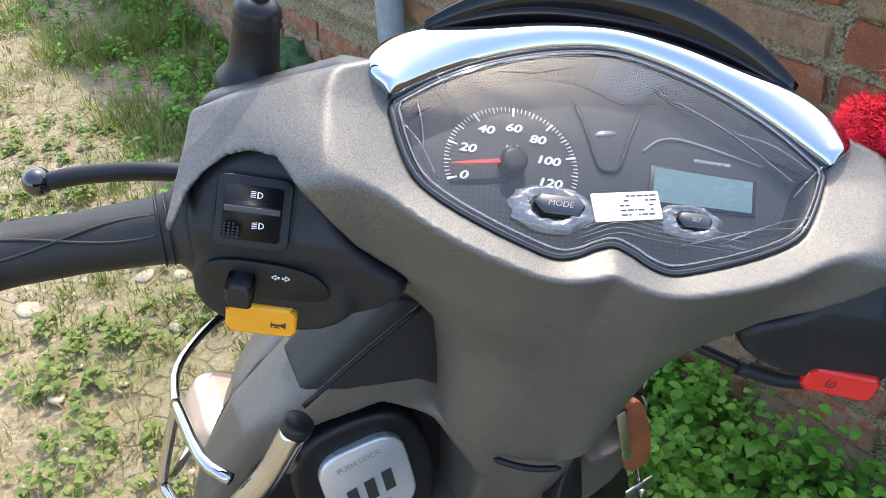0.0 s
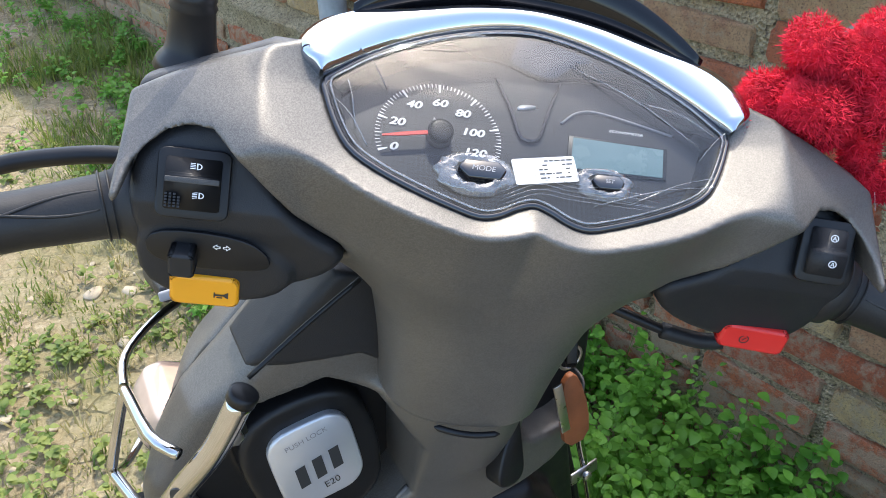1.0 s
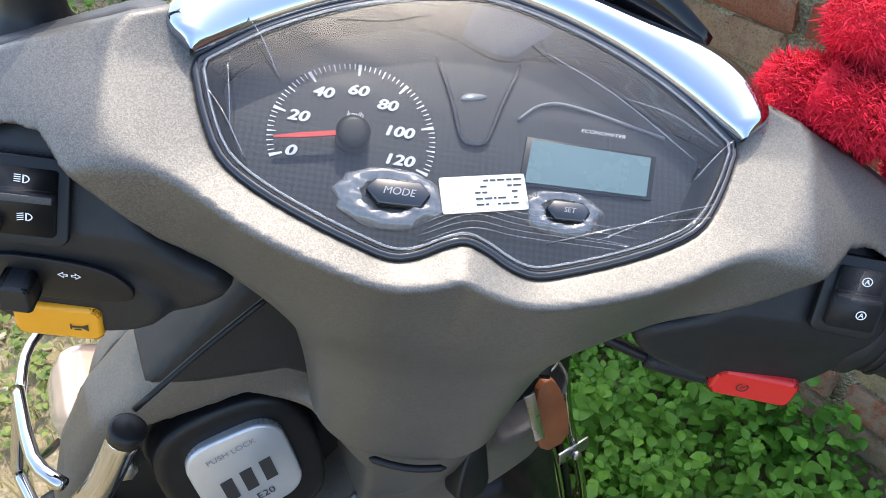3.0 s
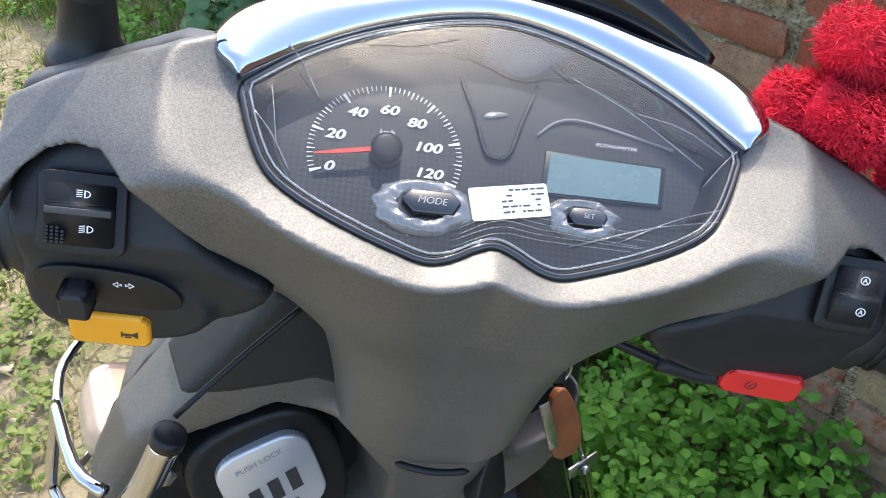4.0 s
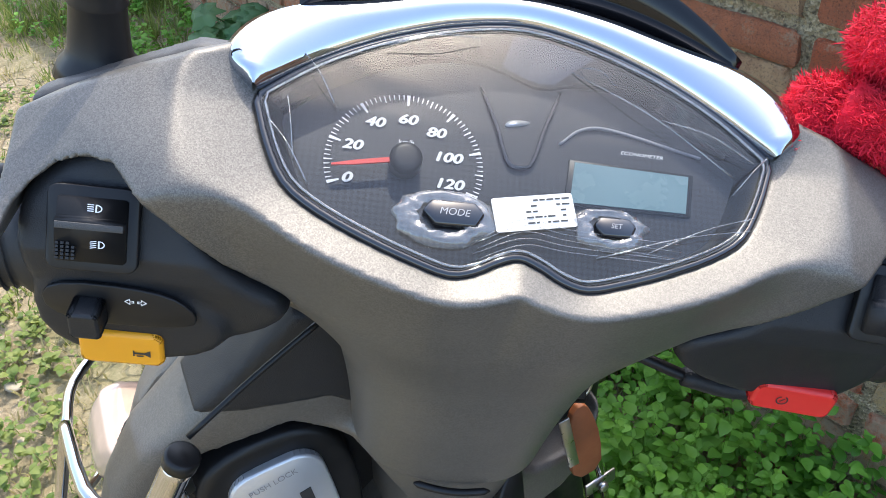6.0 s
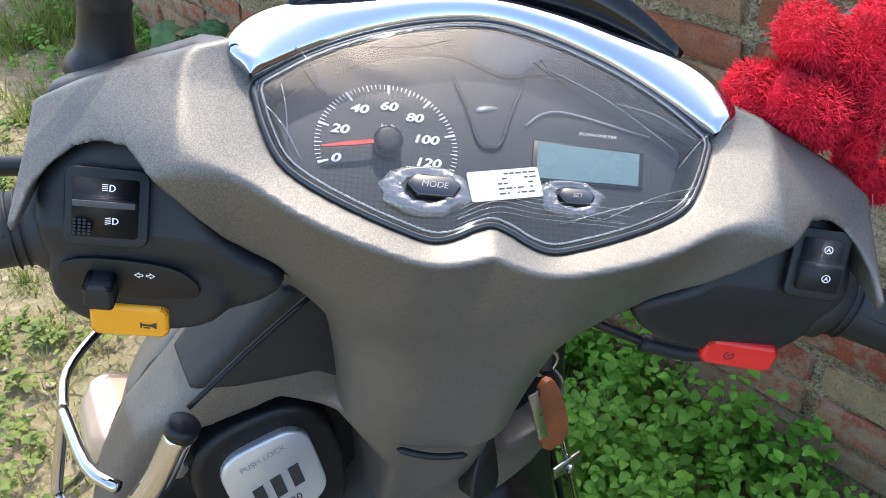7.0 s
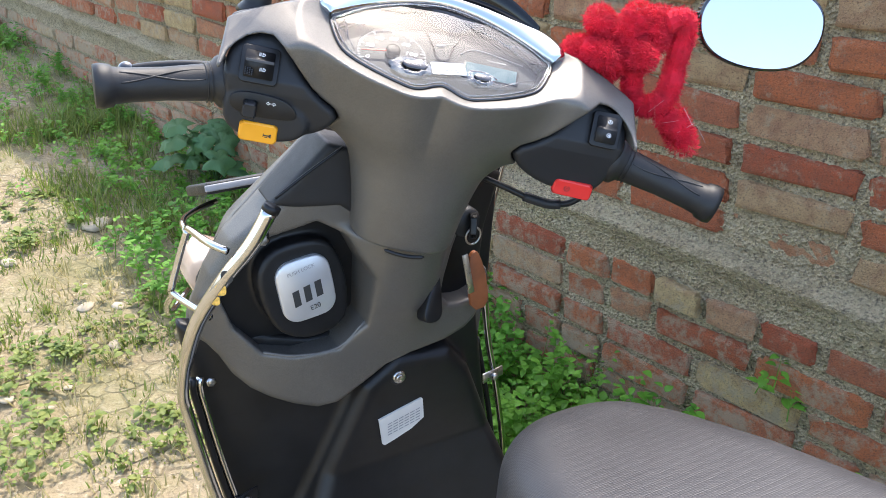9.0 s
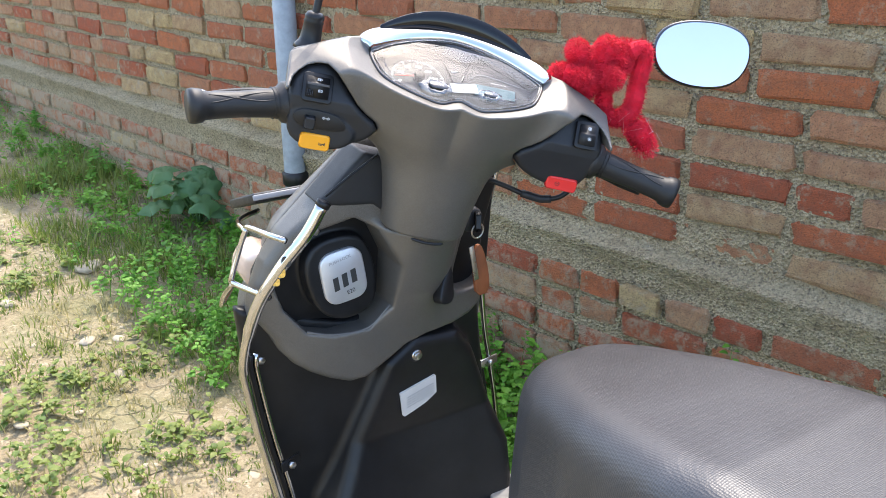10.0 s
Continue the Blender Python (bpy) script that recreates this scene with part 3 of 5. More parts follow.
HUB = (-0.0474, -0.0156)
bm = bmesh.new()
for k in range(61):
    a = radians(202 - 222 * k / 60)
    l, wd = (0.0052, 0.0008) if k % 10 == 0 else (0.0036, 0.0004) if k % 5 == 0 else (0.0026, 0.00028)
    c, s_ = math.cos(a), math.sin(a)
    r0, r1 = 0.0338 - l, 0.0338
    bm.faces.new([bm.verts.new((HUB[0] + r * c - q * wd * s_, HUB[1] + r * s_ + q * wd * c, -0.0111)) for r, q in ((r0, -0.5), (r1, -1), (r1, 1), (r0, 0.5))])
bmesh.ops.recalc_face_normals(bm, faces=bm.faces)
part("speed_scale", bm, WHITE, dial, "white tick marks", DIALS, False)
for k, (word, r) in enumerate((("0", 0.0255), ("20", 0.0235), ("40", 0.0232), ("60", 0.0215), ("80", 0.0208), ("100", 0.0188), ("120", 0.0205))):
    a = radians(202 - 222 * k / 6)
    part("numeral", bold_text(word, 0.0064, 0.22, 0.00026), WHITE, dial, "white speed numeral", DIALS @ pose(HUB[0] + r * math.cos(a), HUB[1] + r * math.sin(a), -0.011) @ Matrix.Diagonal((1.3, 1, 1, 1)), False)
part("unit_text", text_mesh("km/h", 0.0034, 0.1), WHITE, dial, "white print", DIALS @ pose(HUB[0], HUB[1] + 0.0105, -0.011), False)
part("panel_text", text_mesh("ECONOMETER", 0.0024, 0.3), WHITE, dial, "white print", DIALS @ pose(0.0575, 0.0038, -0.011, 0, 0, 0) @ Matrix.Diagonal((1.25, 1, 1, 1)), False)
bm = bmesh.new()
a = radians(193)
c, s_ = math.cos(a), math.sin(a)
prof = [(-0.004, 0.0011), (0.02, 0.001), (0.031, 0.0004)]
for z0, z1 in ((-0.0065, -0.0055),):
    lo = [[bm.verts.new((HUB[0] + r * c - q * h * s_, HUB[1] + r * s_ + q * h * c, z)) for z in (z0, z1)] for q in (1, -1) for r, h in (prof if q > 0 else prof[::-1])]
    m_ = len(lo)
    for i in range(m_):
        bm.faces.new((lo[i][0], lo[(i + 1) % m_][0], lo[(i + 1) % m_][1], lo[i][1]))
    bm.faces.new([q[1] for q in lo])
    bm.faces.new([q[0] for q in lo][::-1])
bmesh.ops.recalc_face_normals(bm, faces=bm.faces)
part("needle", bm, NEEDLE, dial, "red pointer near zero", DIALS, False)
part("hub", tube([(HUB[0], HUB[1], w) for w in (-0.0115, -0.0045, -0.0032, -0.0028)], [0.0069, 0.0069, 0.0062, 0.004], 28), BLACK_SMOOTH, dial, "black pointer hub", DIALS)
lcd = [(0.0265, -0.0046), (0.0785, -0.0046), (0.0763, -0.0228), (0.0243, -0.0243)]
mid = (sum(x for x, _ in lcd) / 4, sum(y for _, y in lcd) / 4)
part("lcd_surround", slab([(mid[0] + 1.1 * (x - mid[0]), mid[1] + 1.16 * (y - mid[1])) for x, y in lcd], -0.0115, -0.0103, 0.0006), BLACK_SMOOTH, dial, "black screen surround", DIALS)
part("lcd_screen", slab(lcd, -0.0104, -0.0098), LCD, dial, "pale blue blank display", DIALS, False)
part("warning_panel", tube(curve([(-0.0165, 0.028, -0.011), (-0.0085, 0.008, -0.0105), (-0.0035, -0.008, -0.0105), (0.002, -0.0105, -0.0105), (0.0075, -0.0075, -0.0105), (0.0125, 0.009, -0.0105), (0.02, 0.03, -0.011)], 4), 0.0011, 8), GLOSS, dial, "glossy black vee-shaped frame", DIALS)
part("emblem", slab(soft_line([(-0.0055, 0.0088), (0.0, 0.0098), (0.0075, 0.0125), (0.0035, 0.0135), (-0.0035, 0.0125)]), -0.0114, -0.0108), SILVER, dial, "small silver emblem shape", DIALS)
MASK = curve([(-0.1, 0.0, 0), (-0.082, 0.0165, 0), (-0.06, 0.029, 0), (-0.035, 0.0375, 0), (-0.013, 0.038, 0), (0.009, 0.0305, 0), (0.027, 0.034, 0), (0.046, 0.0335, 0), (0.068, 0.0235, 0), (0.097, 0.004, 0)], 5)
top_line = curve([(x * 0.965, y * 0.965, 0) for x, y in mirrored(LENS_TOP[::-1])], 4)
bm = bmesh.new()
rows_ = []
for i, p in enumerate(MASK):
    k = i / (len(MASK) - 1) * (len(top_line) - 1.001)
    q = top_line[int(k)].lerp(top_line[int(k) + 1], k - int(k))
    rows_.append([bm.verts.new((*p.xy, -0.0112)), bm.verts.new((*p.xy, -0.0088)), bm.verts.new((*p.lerp(q, 0.12).xy, -0.008)), bm.verts.new((*q.xy, 0.0))])
for a_, b_ in zip(rows_, rows_[1:]):
    for i in range(3):
        bm.faces.new((a_[i], a_[i + 1], b_[i + 1], b_[i]))
bmesh.ops.recalc_face_normals(bm, faces=bm.faces)
part("upper_mask", bm, GLOSS, dial, "glossy black mask above the dials", DIALS)
part("econ_strip", tube(curve([(0.02, 0.004, -0.0108), (0.03, 0.0125, -0.0105), (0.045, 0.014, -0.0105), (0.085, 0.006, -0.0108)], 6), 0.0007, 6), GREYPRINT, dial, "grey contour line", DIALS)
hexa = [(-0.0125, 0.0), (-0.009, 0.005), (0.008, 0.0055), (0.0125, 0.001), (0.009, -0.005), (-0.007, -0.0055)]
part("mode_button", slab(shifted(hexa, -0.028, -0.0452), 0.001, 0.0105, 0.0012), GLOSS, dial, "black mode button", DIALS)
part("button_text", text_mesh("MODE", 0.0042, 0.2), GREYPRINT, dial, "embossed word", DIALS @ pose(-0.028, -0.0452, 0.0107), False)
part("set_button", slab(shifted([(x * 0.72, y * 0.8) for x, y in hexa], 0.0375, -0.0425), 0.001, 0.0098, 0.0012), GLOSS, dial, "small black set button", DIALS)
part("button_text", text_mesh("SET", 0.003, 0.2), GREYPRINT, dial, "embossed word", DIALS @ pose(0.0375, -0.0425, 0.01), False)
STICK = DIALS @ pose(0.0042, -0.0402, 0.0084, 2, 0, 12)
part("sticker", slab(rounded(0.0335, 0.0145, 0.001, 2), 0, 0.0004), PAPER, dial, "white paper sticker with dark print", STICK, False)
bm = bmesh.new()
for row in range(5):
    x = -0.0035
    while x < 0.0135:
        wd = random.uniform(0.001, 0.0035)
        if random.random() < 0.75:
            y = 0.0048 - row * 0.0024
            bm.faces.new([bm.verts.new((x + a_, y + b_, 0.0006)) for a_, b_ in ((0, 0), (wd, 0), (wd, 0.0007), (0, 0.0007))])
        x += wd + 0.0006
part("print_block", bm, DARKPRINT, dial, "unreadable print", STICK, False)
# clear film wrinkles round the buttons
WRAP, wnt, wgl, wfr = glass("clear_film", (0.93, 0.94, 0.95), 1.9, 0.1)
for cx, cy, rx, ry in ((-0.031, -0.0465, 0.0225, 0.0125), (0.036, -0.043, 0.0165, 0.0095)):
    bm = bmesh.new()
    rows_ = []
    for k, h in ((1.0, 0.0), (0.93, 0.0022), (0.84, 0.0032), (0.74, 0.0036), (0.64, 0.0034), (0.54, 0.003)):
        rows_.append([bm.verts.new((cx + rx * k * math.cos(t) * (1 + 0.3 * noise.noise(Vector((math.cos(t) * 2, math.sin(t) * 2, cx * 50)))), cy + ry * k * math.sin(t), 0.006 + h + 0.002 * noise.noise(Vector((math.cos(t) * 6, math.sin(t) * 6, k * 9))))) for t in (2 * math.pi * i / 48 for i in range(48))])
    for a_, b_ in zip(rows_, rows_[1:]):
        for i in range(48):
            bm.faces.new((a_[i], a_[(i + 1) % 48], b_[(i + 1) % 48], b_[i]))
    part("film_blister", bm, WRAP, dial, "crumpled clear film", DIALS).visible_shadow = False
for i in range(5):
    y0 = -0.05 - 0.0024 * i
    x0 = -0.02 + 0.004 * random.random()
    pts = curve([(x0, y0 - 0.003, 0.0075), (0.0, y0 + 0.006 - 0.0003 * i, 0.0092), (0.02, y0 + 0.004, 0.0088), (0.06 + 0.01 * random.random(), y0 + 0.002 + 0.004 * random.random(), 0.0065)], 6)
    part("film_crease", tube(pts, 0.00014, 5), WRAP, dial, "", DIALS).visible_shadow = False
for x0, y0, x1, y1 in ((-0.095, 0.022, -0.078, -0.004), (-0.098, 0.0, -0.092, -0.03), (0.09, -0.02, 0.107, 0.0), (0.02, 0.03, 0.09, -0.012), (-0.06, 0.03, -0.02, 0.04), (0.05, -0.052, 0.098, -0.03), (0.03, -0.056, 0.096, -0.036), (0.024, 0.033, 0.04, 0.024), (0.06, 0.012, 0.1, -0.004), (-0.104, -0.012, -0.085, -0.04)):
    pts = curve([(x0, y0, 0.0065), ((x0 + x1) / 2, (y0 + y1) / 2 + 0.001, 0.0105), (x1, y1, 0.0075)], 5)
    part("film_crease", tube(pts, 0.0003, 5), WRAP, dial, "", DIALS).visible_shadow = False

part("film_edge", tube([(x * 0.972, y * 0.965, 0.0046) for x, y in LENS_LINE + LENS_LINE[:2]], 0.0007, 8, False), WRAP, dial, "pale edge of the clear film", DIALS).visible_shadow = False
# chrome brow round the lens and the smoked visor behind it
half_in = [(0.1105, 0.001), (0.1012, 0.0098), (0.0903, 0.0186), (0.0746, 0.0288), (0.0555, 0.0384), (0.0282, 0.0482), (0.0, 0.053)]
half_out = [(0.1125, 0.0015), (0.125, 0.0135), (0.1215, 0.0295), (0.1055, 0.0435), (0.073, 0.0525), (0.036, 0.0625), (0.0, 0.0672)]
inner = curve([(x, y, 0) for x, y in half_in] + [(-x, y, 0) for x, y in half_in[-2::-1]], 5)
outer = curve([(x, y, 0) for x, y in half_out] + [(-x, y, 0) for x, y in half_out[-2::-1]], 5)
bm = bmesh.new()
rows_ = []
for p, q in zip(inner, outer):
    wd = min(1.0, 0.3 + (q - p).length / 0.024)
    rows_.append([bm.verts.new((*(p.lerp(q, t).xy), w * wd + 0.0042 + 0.0035 * (abs(p.x) / 0.115) ** 4)) for t, w in ((0.0, -0.006), (0.0, 0.0), (0.12, 0.0025), (0.35, 0.005), (0.6, 0.006), (0.85, 0.004), (1.0, -0.001), (1.0, -0.03))])
for a_, b_ in zip(rows_, rows_[1:]):
    for i in range(7):
        bm.faces.new((a_[i], a_[i + 1], b_[i + 1], b_[i]))
bmesh.ops.recalc_face_normals(bm, faces=bm.faces)
part("chrome_brow", bm, CHROME, scooter, "bright chrome trim over the instrument", DIALS)
bm = bmesh.new()
rows_ = []
for i in range(41):
    u = -1 + i / 20
    x = 0.099 * u
    fall = 1 - abs(u) ** 2.2
    base = Vector((x, 0.064 + 0.0215 * fall, 0.064 + 0.013 * fall))
    tip = Vector((x, 0.068 + 0.022 * fall, 0.0745 + 0.0305 * fall))
    mid_ = (base + tip) / 2 + Vector((0, 0.0025, 0.001))
    back = Vector((0, 0.0045, -0.002))
    rows_.append([bm.verts.new(q) for q in (base, mid_, tip, tip + Vector((0, 0.004, 0.0)), tip + back * 1.2 + Vector((0, 0.001, -0.004)), mid_ + back, base + back)])
for a_, b_ in zip(rows_, rows_[1:]):
    for i in range(7):
        bm.faces.new((a_[i], a_[(i + 1) % 7], b_[(i + 1) % 7], b_[i]))
bm.faces.new(rows_[0])
bm.faces.new(rows_[-1][::-1])
bmesh.ops.recalc_face_normals(bm, faces=bm.faces)
part("visor", bm, SMOKE, scooter, "glossy smoked black visor", BAR)
# switches
def extruded(profile, w):
    """A bar along x with the given outline in y, z."""
    bm = bmesh.new()
    rings = [[bm.verts.new((s_ * w / 2, y, z)) for y, z in profile] for s_ in (-1, 1)]
    k = len(profile)
    for i in range(k):
        bm.faces.new((rings[0][i], rings[0][(i + 1) % k], rings[1][(i + 1) % k], rings[1][i]))
    bm.faces.new(rings[0][::-1])
    bm.faces.new(rings[1])
    bmesh.ops.recalc_face_normals(bm, faces=bm.faces)
    bmesh.ops.bevel(bm, geom=list(bm.edges), offset=0.0007, segments=2, affect="EDGES")
    return bm


def beam_icon(dip):
    bm = bmesh.new()
    arc = [(0.0008 + 0.0022 * math.cos(t), 0.0019 * math.sin(t)) for t in (-math.pi / 2 + math.pi * i / 10 for i in range(11))]
    arc_in = [(0.0008 + 0.0017 * math.cos(t), 0.0014 * math.sin(t)) for t in (-math.pi / 2 + math.pi * i / 10 for i in range(11))]
    for i in range(10):
        bm.faces.new([bm.verts.new((x, y, 0)) for x, y in (arc[i], arc[i + 1], arc_in[i + 1], arc_in[i])])
    bm.faces.new([bm.verts.new((x, y, 0)) for x, y in ((0.0004, -0.0019), (0.001, -0.0019), (0.001, 0.0019), (0.0004, 0.0019))])
    for i in range(4):
        y = -0.0015 + i * 0.001
        bm.faces.new([bm.verts.new((x, q, 0)) for x, q in ((-0.0026, y - dip), (-0.0002, y), (-0.0002, y + 0.00045), (-0.0026, y + 0.00045 - dip))])
    bmesh.ops.recalc_face_normals(bm, faces=bm.faces)
    return bm


SW = bar_pose(-0.1665, -0.0118, 0.002, 61, 0, 2) @ Matrix.Diagonal((1, 0.82, 1, 1))
frame_ = part("switch_frame", slab(rounded(0.035, 0.042, 0.005), 0, 0.0035, 0.0008), BLACK_SMOOTH, scooter, "black frame of the headlight switch", SW)
part("rocker", extruded([(-0.0155, 0.0), (-0.0155, 0.007), (0.001, 0.0085), (0.0045, 0.0095), (0.006, 0.0065), (0.0155, 0.0045), (0.0155, 0.0)], 0.0265), BLACK_SMOOTH, frame_, "glossy black dipper rocker", SW)
# lighter strip puts the ridge's reflection into the colour
part("rocker_shine", slab([(-0.0128, 0.0008), (0.0128, 0.0008), (0.0128, 0.0042), (-0.0128, 0.0042)], 0.0088, 0.0096, 0.0003), COVER, frame_, "grey strip painting the shine along the rocker ridge", SW)
part("beam_icon", beam_icon(0.0), WHITE, frame_, "white high-beam symbol", SW @ pose(0.001, 0.0108, 0.0062, -9), False)
part("beam_icon", beam_icon(0.0006), WHITE, frame_, "white low-beam symbol", SW @ pose(0.003, -0.006, 0.0083, 5), False)
bm = bmesh.new()
for i in range(4):
    for j in range(5):
        if i + j < 7:
            x, y = -0.0118 + 0.002 * i, -0.0135 + 0.0018 * j
            r_ = bmesh.ops.create_cube(bm, size=0.0012)
            bmesh.ops.translate(bm, vec=(x, y, 0.008), verts=r_["verts"])
part("rocker_studs", bm, BLACK, frame_, "raised grip dots", SW, False)
TURN = bar_pose(-0.159, -0.0175, -0.034, 90, 0, 0)
tray = part("turn_tray", slab(soft_line([(-0.031, 0.012), (0.018, 0.012), (0.034, 0.0), (0.03, -0.01), (-0.028, -0.011)]), 0, 0.002, 0.0006), BLACK_SMOOTH, scooter, "recessed black turn-signal plate", TURN)
part("slider", slab(rounded(0.0125, 0.014, 0.002), 0.0, 0.0125, 0.0015), BLACK, tray, "ribbed turn-signal slider", TURN @ pose(-0.0105, -0.002, 0.001))
bm = bmesh.new()
for s_ in (-1, 1):
    pts = [(0.0006, 0.0007), (0.0022, 0.0007), (0.0022, 0.0019), (0.0047, 0.0), (0.0022, -0.0019), (0.0022, -0.0007), (0.0006, -0.0007)]
    mid_ = [(0.0012, 0.0003), (0.0026, 0.0003), (0.0026, 0.001), (0.0039, 0.0), (0.0026, -0.001), (0.0026, -0.0003), (0.0012, -0.0003)]
    for i in range(7):
        bm.faces.new([bm.verts.new((s_ * x, y, 0.0023)) for x, y in (pts[i], pts[(i + 1) % 7], mid_[(i + 1) % 7], mid_[i])])
bmesh.ops.recalc_face_normals(bm, faces=bm.faces)
part("arrow_icon", bm, WHITE, tray, "white turn arrows", TURN @ pose(0.008, 0.0045, 0), False)
HORN = bar_pose(-0.1595, -0.0075, -0.0605, 90, 0, 1)
horn = part("horn_button", slab(rounded(0.036, 0.0195, 0.004), 0, 0.012, 0.002), ORANGE, scooter, "orange horn button", HORN)
bm = bmesh.new()
for quad in (((-0.003, 0.0006), (0.0015, 0.0006), (0.0015, -0.0006), (-0.003, -0.0006)), ((0.0015, 0.0006), (0.004, 0.0022), (0.004, -0.0022), (0.0015, -0.0006)), ((-0.0035, 0.0018), (-0.0028, 0.0018), (-0.0028, -0.0018), (-0.0035, -0.0018)), ((-0.002, -0.0012), (0.001, -0.0012), (0.001, -0.002), (-0.002, -0.002))):
    bm.faces.new([bm.verts.new((x, y, 0.0123)) for x, y in quad])
bmesh.ops.recalc_face_normals(bm, faces=bm.faces)
part("horn_icon", bm, DARKPRINT, horn, "black bugle symbol", HORN @ pose(0.0085, -0.001, 0), False)

SWR = bar_pose(0.1725, -0.007, 0.006, 61, 0, -4) @ Matrix.Diagonal((1, 0.85, 1, 1))
frame_ = part("switch_frame", slab(rounded(0.03, 0.042, 0.005), 0, 0.004, 0.0008), BLACK_SMOOTH, scooter, "black frame of the start-stop switch", SWR)
part("rocker", extruded([(-0.0155, 0.0), (-0.0155, 0.0085), (-0.002, 0.01), (0.0015, 0.0095), (0.003, 0.0065), (0.0155, 0.006), (0.0155, 0.0)], 0.0205), BLACK, frame_, "black start-stop rocker", SWR)


def ring_icon(r, letter):
    bm = bmesh.new()
    for i in range(16):
        if letter or i not in (3, 4):
            a0, a1 = 2 * math.pi * i / 16, 2 * math.pi * (i + 1) / 16
            bm.faces.new([bm.verts.new((q * math.cos(t), q * math.sin(t), 0)) for q, t in ((r, a0), (r, a1), (r * 0.78, a1), (r * 0.78, a0))])
    for x0, y0, x1, y1 in (((-0.4, -0.5, 0.0, 0.5), (0.0, 0.5, 0.4, -0.5), (-0.25, -0.1, 0.25, -0.1)) if letter else ((0.0, 0.1, 0.35, 0.45), (-0.3, -0.3, 0.0, 0.1))):
        d = Vector((x1 - x0, y1 - y0)).orthogonal().normalized() * 0.1
        bm.faces.new([bm.verts.new((r * (x + k * d.x), r * (y + k * d.y), 0.0001)) for x, y, k in ((x0, y0, 1), (x1, y1, 1), (x1, y1, -1), (x0, y0, -1))])
    bmesh.ops.recalc_face_normals(bm, faces=bm.faces)
    return bm


part("stop_icon", ring_icon(0.0024, True), WHITE, frame_, "white symbol", SWR @ pose(0.002, 0.0095, 0.0066, -2), False)
part("stop_icon", ring_icon(0.0024, True), WHITE, frame_, "white symbol", SWR @ pose(0.002, -0.007, 0.0098, 4), False)
START = bar_pose(0.1605, 0.002, -0.0615, 90, 0, -6)
start = part("start_button", slab(rounded(0.041, 0.0175, 0.004), 0, 0.012, 0.002), RED, scooter, "red starter button", START)
part("start_icon", ring_icon(0.003, False), DARKPRINT, start, "dark starter symbol", START @ pose(-0.006, 0, 0.0123), False)

# grip patterns, levers, cable
for side in (-1, 1):
    a, b = Vector((side * 0.194, 0.012, -0.027)), Vector((side * 0.305, -0.028, -0.042))
    ax = (b - a).normalized()
    e1 = Vector((0, -0.7, 0.7))
    e1 = (e1 - ax * e1.dot(ax)).normalized()
    e2 = ax.cross(e1)
    for ph, am in ((0.0, 0.34), (math.pi, 0.34)):
        pts = []
        for i in range(25):
            t = 0.2 + 0.62 * i / 24
            th = am * math.sin(ph + 5.5 * t * (1 if am < 1 else 0.55)) + (0.25 if am > 1 else 0)
            r_ = 0.0152 + 0.003 * abs(t - 0.6)
            pts.append(a.lerp(b, t) + r_ * (math.cos(th) * e1 + math.sin(th) * e2))
        part("grip_ridge", tube(pts, 0.0009, 6), RUBBER, scooter, "raised line on the grip", BAR)
    for t in (0.15, 0.185):
        part("grip_collar", tube([a.lerp(b, t + q) for q in (-0.006, 0, 0.006)], [0.0178, 0.0193, 0.0178], 28, False), RUBBER, scooter, "rubber collar", BAR)
part("brake_lever", tube(curve([(-0.185, 0.058, -0.03), (-0.23, 0.062, -0.035), (-0.27, 0.063, -0.045), (-0.292, 0.06, -0.052)], 5), [0.006] * 3 + [0.0055] * 12 + [0.005], 12), BLACK_SMOOTH, scooter, "black brake lever", BAR)
bm = bmesh.new()
bmesh.ops.create_uvsphere(bm, u_segments=16, v_segments=10, radius=0.0085)
bmesh.ops.translate(bm, vec=(-0.297, 0.06, -0.053), verts=bm.verts)
part("lever_ball", bm, GLOSS, scooter, "black ball end of the lever", BAR)
part("brake_lever", tube(curve([(0.185, 0.05, -0.05), (0.225, 0.052, -0.055), (0.265, 0.05, -0.065), (0.295, 0.046, -0.07)], 5), 0.0045, 12), BLACK_SMOOTH, scooter, "black brake lever", BAR)
part("brake_cable", tube(curve([(0.19, 0.02, -0.07), (0.172, 0.025, -0.092), (0.14, 0.03, -0.098), (0.1, 0.04, -0.092), (0.06, 0.06, -0.09)], 6), 0.0035, 10), BLACK_SMOOTH, scooter, "black cable below the housing", BAR)
part("cable_sleeve", tube(curve([(0.165, 0.026, -0.095), (0.15, 0.028, -0.098), (0.125, 0.032, -0.096)], 4), 0.0055, 10), BLACK, scooter, "ribbed cable sleeve", BAR)

# mirrors
BOOT = [(0.0305, 0.0195), (0.0355, 0.0175), (0.039, 0.0145), (0.043, 0.013), (0.062, 0.0115), (0.0635, 0.0124), (0.066, 0.0112), (0.068, 0.012), (0.071, 0.0115), (0.0745, 0.009), (0.0755, 0.005)]
boot = part("mirror_boot", tube([(-0.181 + 0.03 * (z - 0.03), 0.057 + 0.06 * (z - 0.03), z) for z, _ in BOOT], [r for _, r in BOOT], 24), BLACK_SMOOTH, scooter, "black rubber mirror boot", BAR)
part("mirror_stem", tube(curve([(-0.1795, 0.06, 0.07), (-0.178, 0.064, 0.105), (-0.182, 0.068, 0.13), (-0.2, 0.072, 0.155), (-0.23, 0.078, 0.19)], 6), 0.0048, 12), BLACK_SMOOTH, scooter, "black mirror stem", BAR)
